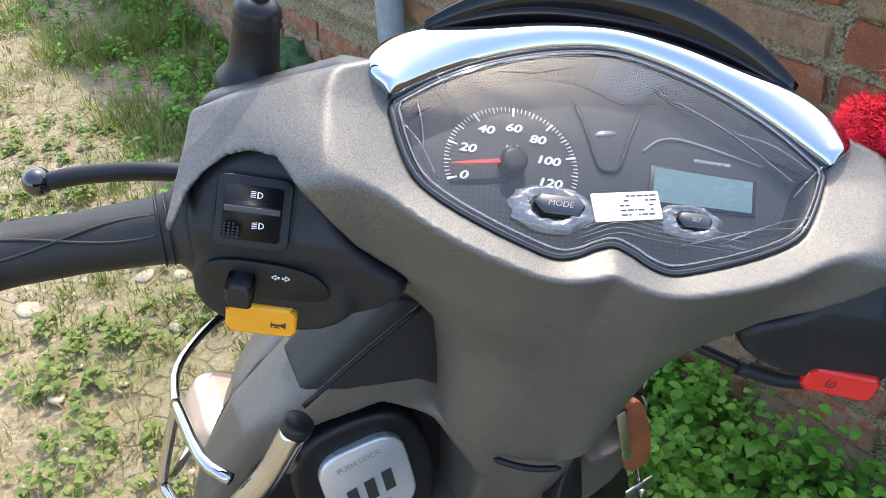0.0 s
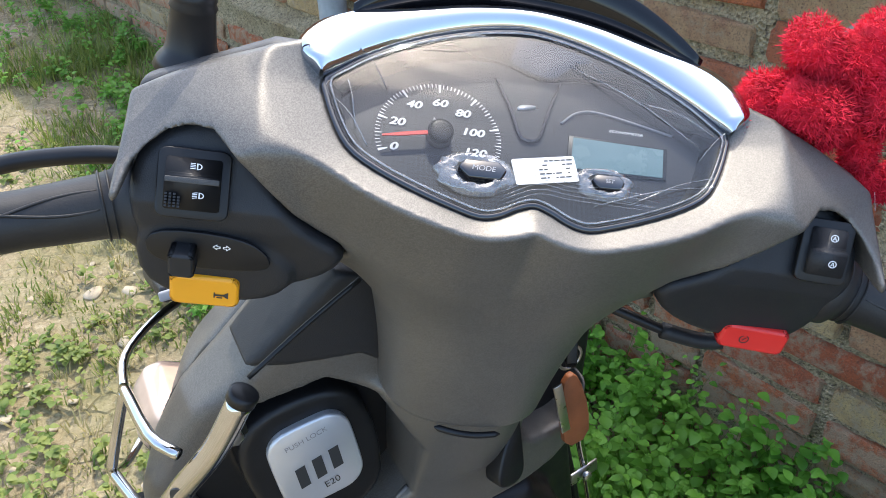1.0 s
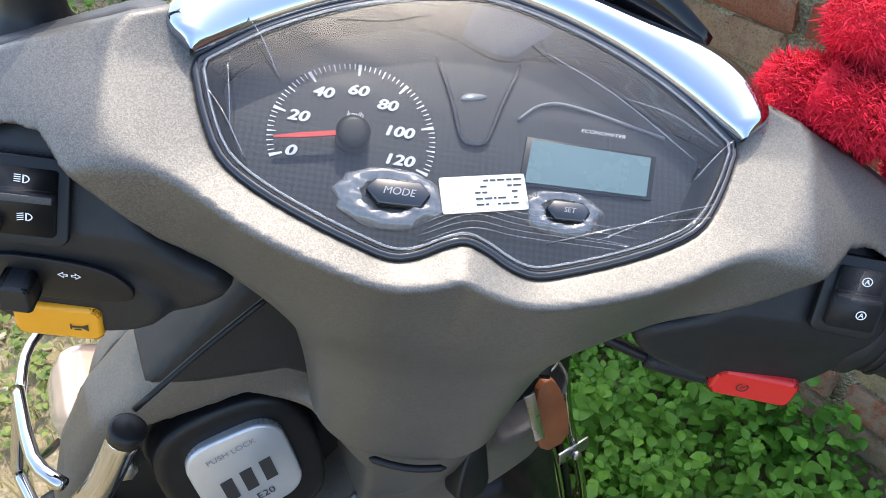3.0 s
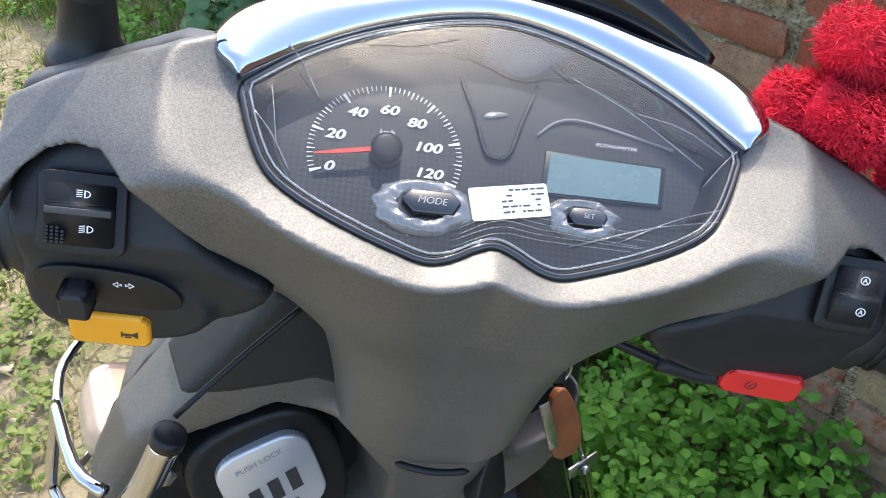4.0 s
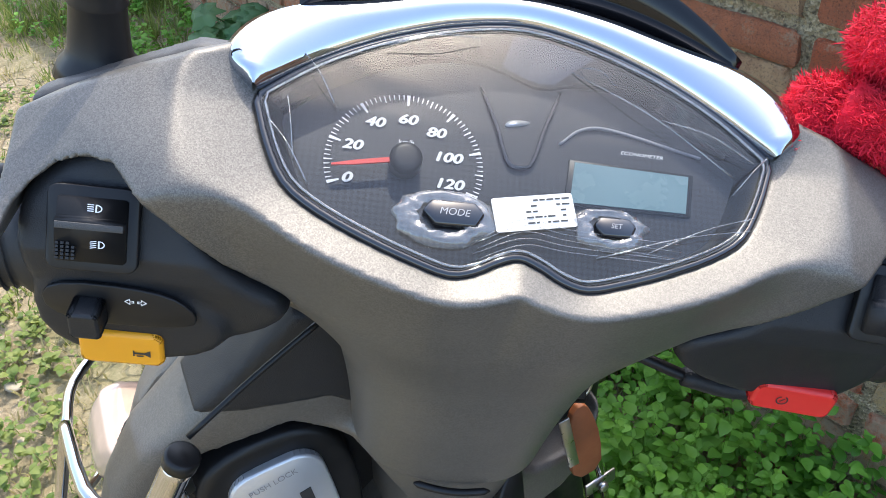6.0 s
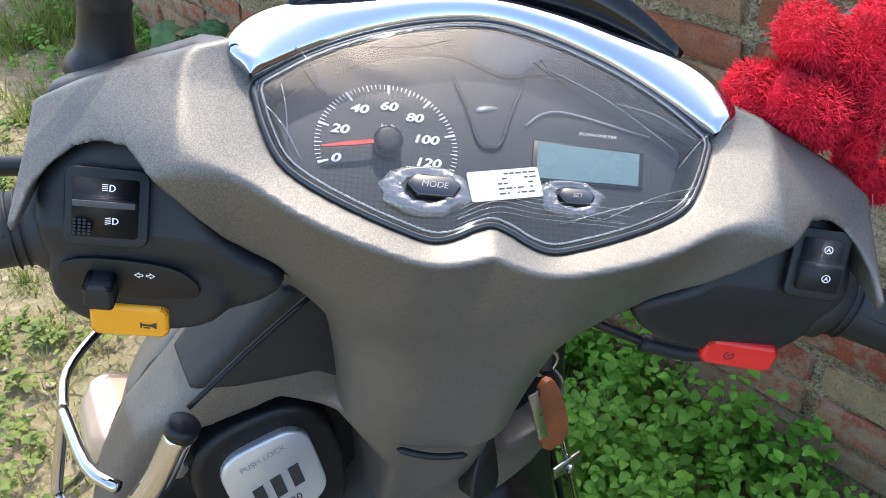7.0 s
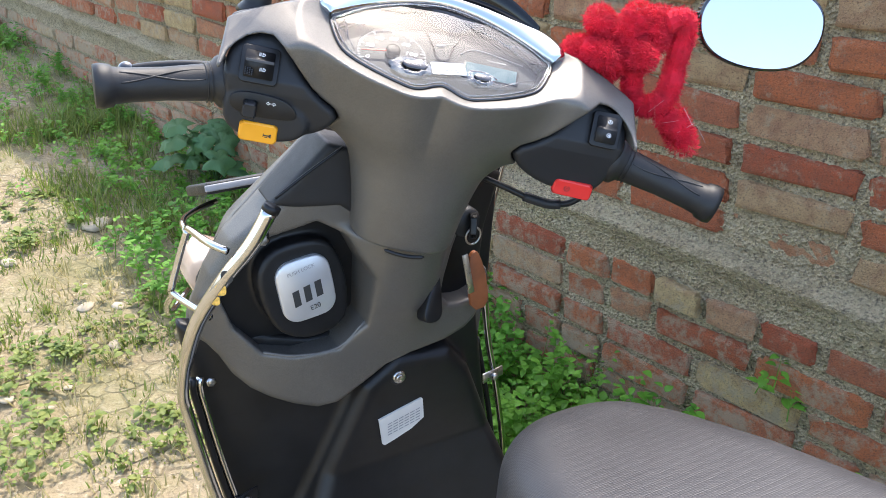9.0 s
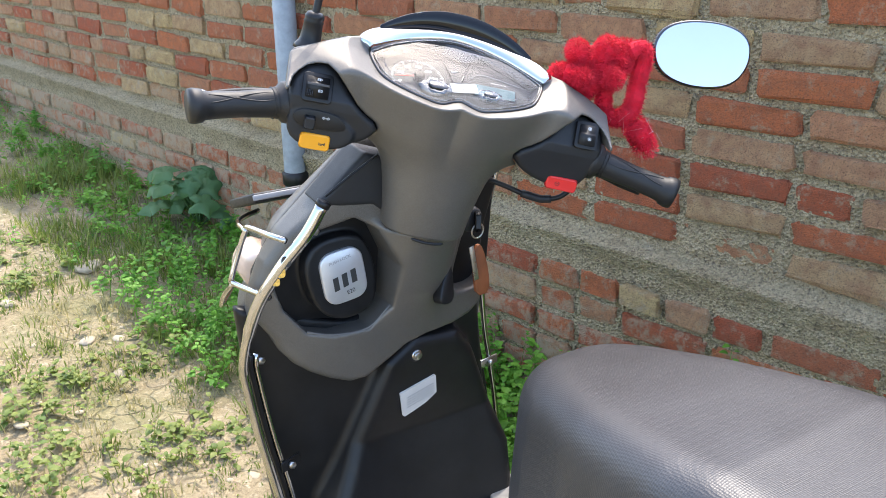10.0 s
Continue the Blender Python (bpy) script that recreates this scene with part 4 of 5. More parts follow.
MIR = BAR @ pose(0.3215, 0.06, 0.1245, 78, -10, -12)
oval = soft_line([(-0.067, 0.012), (-0.045, 0.043), (0.02, 0.047), (0.062, 0.03), (0.067, -0.008), (0.045, -0.04), (-0.01, -0.044), (-0.055, -0.026)], 3)
mirror = part("mirror_shell", slab(oval, -0.02, 0.0, 0.003), GLOSS, scooter, "black mirror shell", MIR)
part("mirror_glass", slab([(x * 0.95, y * 0.93) for x, y in oval], 0.0002, 0.0012), MIRROR, mirror, "mirror glass reflecting the sky", MIR, False)
part("mirror_stem", tube(curve([(0.165, 0.06, 0.04), (0.175, 0.075, 0.085), (0.2, 0.082, 0.108), (0.25, 0.092, 0.116), (0.288, 0.09, 0.116)], 6), 0.006, 12), BLACK_SMOOTH, scooter, "black mirror stem", BAR)

# red pom-pom garland wound round the mirror stem
garland = thing("garland", BAR, "fluffy red yarn pom-pom garland tied round the mirror stem", "garland")
rng = random.Random(5)


def fluffy(points, radius, fibres, length, name, label):
    pts = [Vector(p) for p in points]
    core = tube(pts, [radius * (0.93 + 0.07 * math.sin(i * 1.9)) * (0.6 if i in (0, len(pts) - 1) else 1) for i in range(len(pts))], 12)
    vs, fs = [tuple(v.co) for v in core.verts], [[v.index for v in f.verts] for f in core.faces]
    core.verts.index_update()
    fs = [[v.index for v in f.verts] for f in core.faces]
    core.free()
    for _ in range(fibres):
        k = rng.random() * (len(pts) - 1.001)
        i = int(k)
        c = pts[i].lerp(pts[i + 1], k - i)
        d = Vector((rng.gauss(0, 1), rng.gauss(0, 1), rng.gauss(0, 1))).normalized()
        base = c + d * radius * rng.uniform(0.88, 0.97)
        d2 = (d + 0.3 * Vector((rng.gauss(0, 1), rng.gauss(0, 1), rng.gauss(0, 1)))).normalized()
        side_ = d2.orthogonal().normalized() * 0.00032
        bend = Vector((rng.gauss(0, 1), rng.gauss(0, 1), rng.gauss(0, 1))) * 0.001
        q = len(vs)
        vs += [tuple(base - side_), tuple(base + side_), tuple(base + d2 * length * 0.6 + side_ + bend), tuple(base + d2 * length * 0.6 - side_ + bend), tuple(base + d2 * length + bend * 2)]
        fs += [[q, q + 1, q + 2, q + 3], [q + 3, q + 2, q + 4]]
    part(name, raw_mesh(name, vs, fs), YARN, garland, label, BAR, False)


Y0 = 0.055
for cx, cz, r_, dy in ((0.136, 0.054, 0.015, 0.0), (0.155, 0.066, 0.0165, -0.008), (0.162, 0.089, 0.0155, 0.008), (0.177, 0.06, 0.0155, -0.004), (0.186, 0.1, 0.0155, 0.0), (0.196, 0.078, 0.017, -0.01), (0.213, 0.1, 0.0155, 0.002)):
    a_ = Vector((cx, Y0 + dy, cz))
    dv = Vector((rng.uniform(-1, 1), rng.uniform(-0.6, 0.6), rng.uniform(-1, 1))).normalized() * 0.008
    fluffy([a_ - dv * 1.6, a_ - dv, a_, a_ + dv, a_ + dv * 1.6], r_ * 1.02, 9500, 0.0015, "pompom", "dense red yarn pom-pom")
for line, r_ in (([(0.215, Y0, 0.104), (0.236, Y0, 0.118), (0.243, Y0, 0.1), (0.245, Y0, 0.072), (0.247, Y0 - 0.004, 0.045), (0.24, Y0 - 0.006, 0.028), (0.226, Y0 - 0.004, 0.022)], 0.0118), ([(0.2, Y0 - 0.004, 0.066), (0.205, Y0 - 0.002, 0.045), (0.212, Y0 - 0.002, 0.03), (0.226, Y0 - 0.004, 0.021), (0.24, Y0 - 0.006, 0.027)], 0.0098)):
    fluffy(curve(line, 3), r_ * 1.05, 12000, 0.0015, "yarn_rope", "fuzzy red yarn rope")
fluffy([(0.119, 0.034, 0.05), (0.1225, 0.042, 0.057), (0.127, 0.052, 0.062)], 0.003, 500, 0.0015, "yarn_tie", "short end of red yarn")
fluffy([(0.252, Y0 - 0.008, 0.022), (0.262, Y0 - 0.01, 0.014), (0.272, Y0 - 0.01, 0.004), (0.282, Y0 - 0.01, -0.008)], 0.016, 4000, 0.004, "tassel", "frayed red tassel")
bm = bmesh.new()
for i in range(9):
    p = Vector((0.245 + rng.uniform(-0.03, 0.04), Y0 - 0.022 + rng.uniform(-0.004, 0.006), 0.02 + rng.uniform(-0.025, 0.02)))
    d = Vector((rng.uniform(-0.5, 1), rng.uniform(-0.5, 0.3), rng.uniform(-1, 0.4))).normalized() * 0.022
    w_ = d.orthogonal().normalized() * 0.00016
    bm.faces.new([bm.verts.new(q) for q in (p - w_, p + w_, p + d + w_, p + d - w_)])
part("loose_threads", bm, PAPER, garland, "loose white threads", BAR, False)

# ---- fittings on the body ----
def bpose(x, y, z, rx=90, ry=0, rz=0):
    return BODY @ pose(x, y, z, rx, ry, rz)


def bowl_field(x, y, z):
    d = poly(x, z, CAVITY) - 0.006
    shell = smax(smax(d, 0.392 - y, 0.004), y - 0.44, 0.01)
    lining = smax(smax(np.abs(d - 0.005) - 0.004, panel_front(x, z) + 0.0035 - y, 0.001), y - 0.43, 0.004)
    shell = smin(shell, lining, 0.004)
    ring = poly(x, z, soft_line([(-0.167, 0.808), (-0.148, 0.836), (-0.0935, 0.842), (-0.066, 0.825), (-0.053, 0.774), (-0.059, 0.724), (-0.109, 0.712), (-0.147, 0.73), (-0.163, 0.769)], 2))
    return smin(shell, smax(smax(ring + 0.003, 0.365 + 0.15 * (z - 0.78) - y, 0.005), y - 0.42, 0.01), 0.004)


part("filler_recess", sculpt("filler_recess", bowl_field, (-0.22, 0.3, 0.675), (-0.02, 0.46, 0.89), 0.0025), BLACK_SMOOTH, scooter, "black recess round the fuel lid", BODY)


# added black sheet: shade on the grey panel beside the recess
def panel_shade_field(x, y, z):
    d = poly(x, z, [(-0.148, 0.893), (-0.085, 0.958), (-0.03, 0.94), (-0.02, 0.86), (-0.05, 0.866), (-0.075, 0.886), (-0.122, 0.888)])
    return smax(smax(d, panel_front(x, z) - 0.003 - y, 0.006), y - 0.41, 0.01)


part("panel_shade", sculpt("panel_shade", panel_shade_field, (-0.17, 0.32, 0.84), (0.0, 0.43, 0.98), 0.003), BLACK, scooter, "dark sheet painting the shade on the panel between the apron and the recess", BODY)
low = [p for p in CAVITY if p[1] < 0.735]
low.sort(key=lambda p: math.atan2(p[1] - 0.8, p[0] + 0.11))
part("recess_lip", tube(curve([(x, panel_front(x, z) + 0.0035, z) for x, z in low], 4), 0.0024, 8), PAINT, scooter, "pale chamfered lip under the recess", BODY)
LID = bpose(-0.1095, 0.3635, 0.783, 90 - 8, -8, 0)
lid = part("fuel_lid", slab(soft_line(rounded(0.064, 0.075, 0.019, 4), 1), -0.008, 0.004, 0.002), SILVER, scooter, "satin silver fuel lid with dark lettering", LID)
for i in range(3):
    bar_ = slab([(-0.0052, -0.009), (0.0028, -0.009), (0.0056, 0.0098), (-0.0024, 0.0098)], 0.0038, 0.0046)
    part("logo_block", bar_, DARKPRINT, lid, "dark slanted logo block", LID @ pose(-0.0135 + 0.0135 * i, -0.008 + 0.0022 * i, 0, 0, 0, 8), False)
part("lid_text", text_mesh("E20", 0.0085), DARKPRINT, lid, "dark print", LID @ pose(0.0055, -0.024, 0.0046, 0, 0, 6), False)
part("lid_text", text_mesh("PUSH LOCK", 0.0062), GREYPRINT, lid, "grey print", LID @ pose(-0.002, 0.0245, 0.0046, 0, 0, 6), False)

GUARD_LEFT = [(-0.158, 0.322, 0.911), (-0.18, 0.325, 0.872), (-0.209, 0.335, 0.83), (-0.238, 0.35, 0.77), (-0.254, 0.362, 0.69), (-0.25, 0.362, 0.64), (-0.236, 0.352, 0.55), (-0.218, 0.34, 0.46), (-0.203, 0.335, 0.37), (-0.193, 0.335, 0.29)]
GUARD_RIGHT = [(0.195, 0.44, 0.885), (0.176, 0.435, 0.8), (0.166, 0.43, 0.73), (0.173, 0.43, 0.68), (0.194, 0.435, 0.58), (0.21, 0.435, 0.516), (0.23, 0.435, 0.43), (0.24, 0.43, 0.36), (0.243, 0.42, 0.28)]
for line, s_, r_ in ((GUARD_LEFT, 1, 0.0082), (GUARD_RIGHT, -1, 0.006)):
    pts = curve(line, 5)
    guard = part("crash_guard", tube(pts, [r_] * 18 + [r_ * 0.8] * (len(pts) - 18), 18), STEEL, scooter, "polished steel leg guard", BODY)
    part("guard_cap", tube([pts[0] + (pts[0] - pts[1]) * q for q in (-0.45, -0.43, 0.32, 0.4)], [r_ * 1.0, r_ * 1.13, r_ * 1.13, r_ * 0.95], 18), BLACK_SMOOTH, guard, "black rubber cap", BODY)
    for off, mat_ in ((0.013, BLACK_SMOOTH), (0.021, STEEL)):
        part("guard_strip", tube([(p.x + s_ * off, p.y + 0.01, p.z) for p in pts[20:]], 0.004, 10), mat_, guard, "thin inner strip of the guard", BODY)
part("panel_seam", tube(curve([(-0.152, 0.328, 0.918), (-0.114, 0.334, 0.938), (-0.075, 0.338, 0.958)], 4), 0.0017, 8), BLACK_SMOOTH, scooter, "black edge strip", BODY)
wire = [(-0.2, 0.34, 0.862), (-0.213, 0.362, 0.863), (-0.22, 0.418, 0.853), (-0.2215, 0.424, 0.846), (-0.232, 0.426, 0.815), (-0.243, 0.424, 0.783), (-0.243, 0.418, 0.776), (-0.2267, 0.36, 0.783), (-0.222, 0.345, 0.785)]
part("wire_guard", tube(curve(wire, 3), 0.004, 10), STEEL, scooter, "bent steel wire guard", BODY)
part("wire_guard", tube(curve([(-0.2215, 0.424, 0.846), (-0.215, 0.47, 0.838), (-0.19, 0.515, 0.825), (-0.16, 0.54, 0.82)], 4), 0.0036, 10), STEEL, scooter, "bent steel wire guard", BODY)
part("wire_guard", tube(curve([(-0.243, 0.418, 0.776), (-0.246, 0.45, 0.745), (-0.235, 0.5, 0.7), (-0.2, 0.56, 0.69)], 4), 0.0036, 10), STEEL, scooter, "bent steel wire guard", BODY)


def indicator_field(x, y, z):
    d = poly(x, z, soft_line([(-0.2, 0.812), (-0.219, 0.788), (-0.224, 0.765), (-0.197, 0.735), (-0.175, 0.755), (-0.165, 0.795)], 1))
    return smax(smax(d, 0.418 - y + 1.2 * np.maximum(0, -x - 0.2), 0.014), y - 0.5, 0.02)


part("turn_indicator", sculpt("turn_indicator", indicator_field, (-0.24, 0.39, 0.72), (-0.15, 0.52, 0.83), 0.003), SIGNAL, scooter, "pale clear turn indicator lens", BODY)
for x, y, z, w_ in ((-0.167, 0.329, 0.874, 0.02), (-0.215, 0.405, 0.656, 0.035), (-0.195, 0.35, 0.506, 0.035), (0.205, 0.425, 0.516, 0.04)):
    cl = part("guard_clip", box(0, 0, 0, w_, 0.016, 0.003, 0.001), BOLT if x > 0 else BLACK_SMOOTH, scooter, "clamp of the leg guard", bpose(x, y + 0.004, z, 80, 0, 20 if x < 0 else 10))
    part("clip_bolt", tube([(0, 0, 0.0), (0, 0, 0.004), (0, 0, 0.005)], [0.006, 0.006, 0.004], 6), BOLT, cl, "steel bolt", bpose(x, y, z, 80))
for r_, d_, mt in ((0.012, 0.002, BLACK), (0.0085, 0.005, BOLT), (0.005, 0.0075, BOLT)):
    part("panel_screw", tube([(0, 0, -0.004), (0, 0, d_), (0, 0, d_ + 0.0005)], [r_, r_, r_ * 0.8], 18), mt, scooter, "recessed steel screw", bpose(0.006, 0.3525, 0.631, 85))
PLATE = bpose(0.0125, 0.3465, 0.5575, 86, 0, 0)
plate = part("data_plate", slab([(-0.034, 0.0145), (0.026, 0.03), (0.0285, 0.028), (0.0305, -0.0015), (0.012, -0.014), (-0.013, -0.0235), (-0.026, -0.0275), (-0.029, -0.025)], -0.002, 0.001), PAPER, scooter, "white printed sticker torn at the edges", PLATE, False)
bm = bmesh.new()
for i in range(5):
    for j in range(6):
        x, y = -0.022 + 0.008 * j, -0.008 + 0.0042 * i + 0.25 * (-0.022 + 0.008 * j)
        bm.faces.new([bm.verts.new((x + a_, y + b_ + 0.25 * a_, 0.0014)) for a_, b_ in ((0, 0), (0.0065, 0), (0.0065, 0.0016), (0, 0.0016))])
part("print_block", bm, GREYPRINT, plate, "unreadable print", PLATE, False)
HOOK = bpose(0.028, 0.326, 0.752, 72, 0, 12)
part("bag_hook", slab(soft_line([(-0.016, -0.024), (0.014, -0.028), (0.018, 0.005), (0.02, 0.034), (0.008, 0.02), (-0.004, 0.004)]), -0.012, 0.006, 0.002), BLACK_SMOOTH, scooter, "folded black bag hook", HOOK)
part("pocket_liner", box(0.095, 0.41, 0.785, 0.13, 0.02, 0.2, 0.004), BLACK_SMOOTH, scooter, "dark pocket liner", BODY)
part("ignition", tube([(0.083, 0.375, 0.835), (0.083, 0.345, 0.838), (0.083, 0.34, 0.838)], [0.019, 0.019, 0.016], 22), BLACK, scooter, "black ignition lock", BODY)
fob = thing("key_fob", bpose(0.085, 0.332, 0.838, 0, 0, 0), "tan leather key fob hanging from the ignition", "key fob")
FOB = bpose(0.1, 0.34, 0.76, 86, -10, 6)
part("strap", slab(soft_line([(-0.012, -0.044), (0.013, -0.047), (0.016, -0.01), (0.01, 0.03), (0.003, 0.04), (-0.008, 0.03), (-0.012, -0.01)], 1), -0.003, 0.003, 0.001), LEATHER, fob, "tan leather strap", FOB)
part("key_ring", tube([(0.09 + 0.01 * math.cos(t), 0.337, 0.822 + 0.011 * math.sin(t)) for t in (2 * math.pi * i / 24 for i in range(25))], 0.0013, 8, False), BOLT, fob, "steel key ring", BODY)
part("key_head", slab(soft_line(rounded(0.022, 0.03, 0.006, 3)), -0.004, 0.004, 0.001), BLACK_SMOOTH, fob, "black key head", bpose(0.087, 0.334, 0.838, 88, 20, 60))
part("key", box(0, 0, 0, 0.008, 0.055, 0.002, 0.0004), BOLT, fob, "steel spare key", bpose(0.083, 0.33, 0.775, 86, -12, 0))
part("number_plate", box(0, 0, 0, 0.22, 0.1, 0.014, 0.003), BLACK, scooter, "front number plate seen from behind", bpose(-0.07, 0.56, 0.832, -25, 0, 3))
part("plate_edge", box(0, -0.0525, 0.0, 0.224, 0.004, 0.008, 0.0015), GREYPRINT, scooter, "pale edge of the plate", bpose(-0.07, 0.56, 0.832, -25, 0, 3))
for x, y, z, w_, mt in ((-0.206, 0.3262, 0.8405, 0.012, DARKPRINT), (-0.2125, 0.3285, 0.8255, 0.011, BADGE), (-0.218, 0.331, 0.8125, 0.009, BADGE)):
    part("guard_sticker", slab(rounded(w_, w_ * 1.15, w_ * 0.35, 3), -0.001, 0.0004), mt, scooter, "small bright sticker on the guard", bpose(x, y, z, 86, 0, -28), False)
# underside, floor board and wheels
part("floor_board", box(0.01, 0.19, 0.295, 0.4, 0.42, 0.06, 0.012), BLACK_SMOOTH, scooter, "black floor board", BODY)
part("floor_mat", slab(soft_line([(-0.12, 0.0), (0.215, 0.0), (0.215, 0.36), (0.14, 0.375), (-0.12, 0.3)]), 0.326, 0.336, 0.003), MAT, scooter, "dusty grey rubber floor mat", BODY)


part("foot_plate", slab(soft_line([(0.11, 0.19), (0.25, 0.19), (0.255, 0.3), (0.2, 0.33), (0.13, 0.32)]), 0.338, 0.352, 0.003), MAT, scooter, "worn pale foot plate", BODY)


def tail_field(x, y, z):
    hw = np.interp(y, [-0.75, -0.3, 0.0, 0.05], [0.1, 0.15, 0.1, 0.07])
    return smax(smax(smax(np.abs(x) - hw, np.abs(z - 0.46) - 0.15, 0.04), y - 0.03, 0.03), -0.75 - y, 0.05)


part("tail_body", sculpt("tail_body", tail_field, (-0.2, -0.8, 0.28), (0.2, 0.08, 0.65), 0.01), PAINT, scooter, "titanium-grey tail body", BODY)
for y in (0.66, -0.55):
    bm = bmesh.new()
    ring_ = [[bm.verts.new(((0.045 * math.cos(b_)), y + (0.175 + 0.04 * math.sin(b_)) * math.cos(a_), 0.217 + (0.175 + 0.04 * math.sin(b_)) * math.sin(a_))) for b_ in (2 * math.pi * j / 10 for j in range(10))] for a_ in (2 * math.pi * i / 36 for i in range(36))]
    for i in range(36):
        for j in range(10):
            bm.faces.new((ring_[i][j], ring_[(i + 1) % 36][j], ring_[(i + 1) % 36][(j + 1) % 10], ring_[i][(j + 1) % 10]))
    bmesh.ops.recalc_face_normals(bm, faces=bm.faces)
    wheel = part("wheel", bm, RUBBER, scooter, "black tyre", BODY)
    part("rim", tube([(-0.03, y, 0.217), (-0.028, y, 0.217), (0.028, y, 0.217), (0.03, y, 0.217)], [0.02, 0.145, 0.145, 0.02], 30), BOLT, wheel, "grey wheel rim", BODY)
# ---- ground and wall ----
xs = np.unique(np.concatenate([np.linspace(-40, -3, 12), np.arange(-3, 1.6, 0.03), np.linspace(1.6, 40, 12)]))
ys = np.unique(np.concatenate([np.linspace(-40, -0.6, 12), np.arange(-0.6, 5, 0.03), np.linspace(5, 60, 14)]))
gx, gy = np.meshgrid(xs, ys, indexing="ij")
gz = np.array([[0.02 * noise.fractal(Vector((a * 1.5, b * 1.5, 0)), 1, 2, 4) for b in ys] for a in xs])
nx, ny = gx.shape
idx = np.arange(nx * ny).reshape(nx, ny)
gf = np.stack([idx[:-1, :-1], idx[1:, :-1], idx[1:, 1:], idx[:-1, 1:]], -1).reshape(-1, 4)
ground = link("ground", raw_mesh("ground", np.stack([gx, gy, gz], -1).reshape(-1, 3), gf.tolist()), DIRT)
tagged(ground, "dry sandy dirt track with patches of grass", "ground", kind="structure")

WALL = pose(0.764, 0.799, 0, 0, 0, 127.5) @ pose(0, 0, 0, 0, 4.6, 0)
wall = link("wall_brick", to_mesh(box(1.5, -0.13, 0.59, 11.0, 0.22, 1.7), "wall_brick"), MORTAR, WALL, False)
tagged(wall, "old red brick wall with thick cement joints", "wall", kind="structure")
pipe = thing("wall_pipe", WALL @ pose(1.38, 0.05, 0), "grey plastic pipe standing against the wall", "pipe")
part("pipe_tube", tube([(1.38, 0.05, z) for z in (0.0, 0.47, 0.52, 1.5)], 0.034, 20), PIPE, pipe, "", WALL)
part("pipe_collar", tube([(1.38, 0.05, z) for z in (0.45, 0.455, 0.49, 0.495)], [0.036, 0.041, 0.041, 0.036], 20), BLACK_SMOOTH, pipe, "dark collar", WALL)

# mortar skin: uneven cement, lower courses and a sloping ledge standing proud
def skin(z):
    return 0.03 * (1 - max(0.0, min(1.0, (z - 0.552) / 0.012)))


ss = np.arange(-1.7, 4.9, 0.0068)
zs = np.arange(-0.05, 1.44, 0.0068)
mv = []
for s_ in ss:
    for z in zs:
        p = Vector((s_ * 9, z * 9, 0))
        edge = 0.555 + 0.006 * noise.noise(Vector((s_ * 6, 0, 3)))
        ledge = 0.016 * max(0.0, 1 - (edge - z) / 0.05) if z < edge else 0.0
        mv.append((s_, skin(z) - 0.0015 + ledge + 0.006 * noise.fractal(p, 0.8, 2.2, 4) + 0.005 * noise.noise(p * 6) + 0.0035 * noise.noise(p * 13), z))
nz = len(zs)
mf = [[i * nz + j, i * nz + j + 1, (i + 1) * nz + j + 1, (i + 1) * nz + j] for i in range(len(ss) - 1) for j in range(nz - 1)]
mortar = part("mortar", raw_mesh("mortar", mv, mf), MORTAR, wall, "rough grey cement mortar", WALL)

# weeds, grass, stones
rng = random.Random(11)
N_DIR, D_DIR = Vector((-0.793, -0.609, 0)), Vector((-0.609, 0.793, 0))
P0 = Vector((0.764, 0.799, 0))


def at_wall(s_, off, z=0.0):
    return P0 + D_DIR * s_ + N_DIR * off + Vector((0, 0, z))


def leaf(vs, fs, base, d, up, ln, wd, fold=0.25):
    side = d.cross(up).normalized()
    up = side.cross(d).normalized()
    q = len(vs)
    for t, h, f_ in ((0.0, 0.1, 0), (0.18, 0.72, 0.02), (0.42, 1.0, 0), (0.72, 0.72, -0.1), (1.0, 0.04, -0.26)):
        c = base + d * ln * t + up * ln * f_
        vs += [tuple(c - side * wd * h + up * wd * fold * h), tuple(c), tuple(c + side * wd * h + up * wd * fold * h)]
    for k in range(4):
        a = q + 3 * k
        fs += [[a, a + 1, a + 4, a + 3], [a + 1, a + 2, a + 5, a + 4]]


def weed(vs, fs, base, height, size, n):
    """A leaning stem with oval leaves round it."""
    lean = Vector((rng.gauss(0, 0.25), rng.gauss(0, 0.25), 1)).normalized()
    top = base + lean * height
    q = len(vs)
    w_ = Vector((0.0015, 0, 0))
    vs += [tuple(base - w_), tuple(base + w_), tuple(top)]
    fs += [[q, q + 1, q + 2]]
    for k in range(n):
        t = 0.25 + 0.75 * (k + rng.random()) / n
        a = rng.random() * 6.283
        d = Vector((math.cos(a), math.sin(a), rng.uniform(-0.1, 0.7))).normalized()
        c = base.lerp(top, t) + d * 0.006
        s_ = size * rng.uniform(0.55, 1.15) * (1.15 - 0.35 * t)
        leaf(vs, fs, c, d, Vector((0, 0, 1)), s_, s_ * rng.uniform(0.3, 0.44))


def stuff(name, vs, fs, mat, label, category):
    ob = link(name, raw_mesh(name, vs, fs), mat)
    return tagged(ob, label, category, kind="stuff")


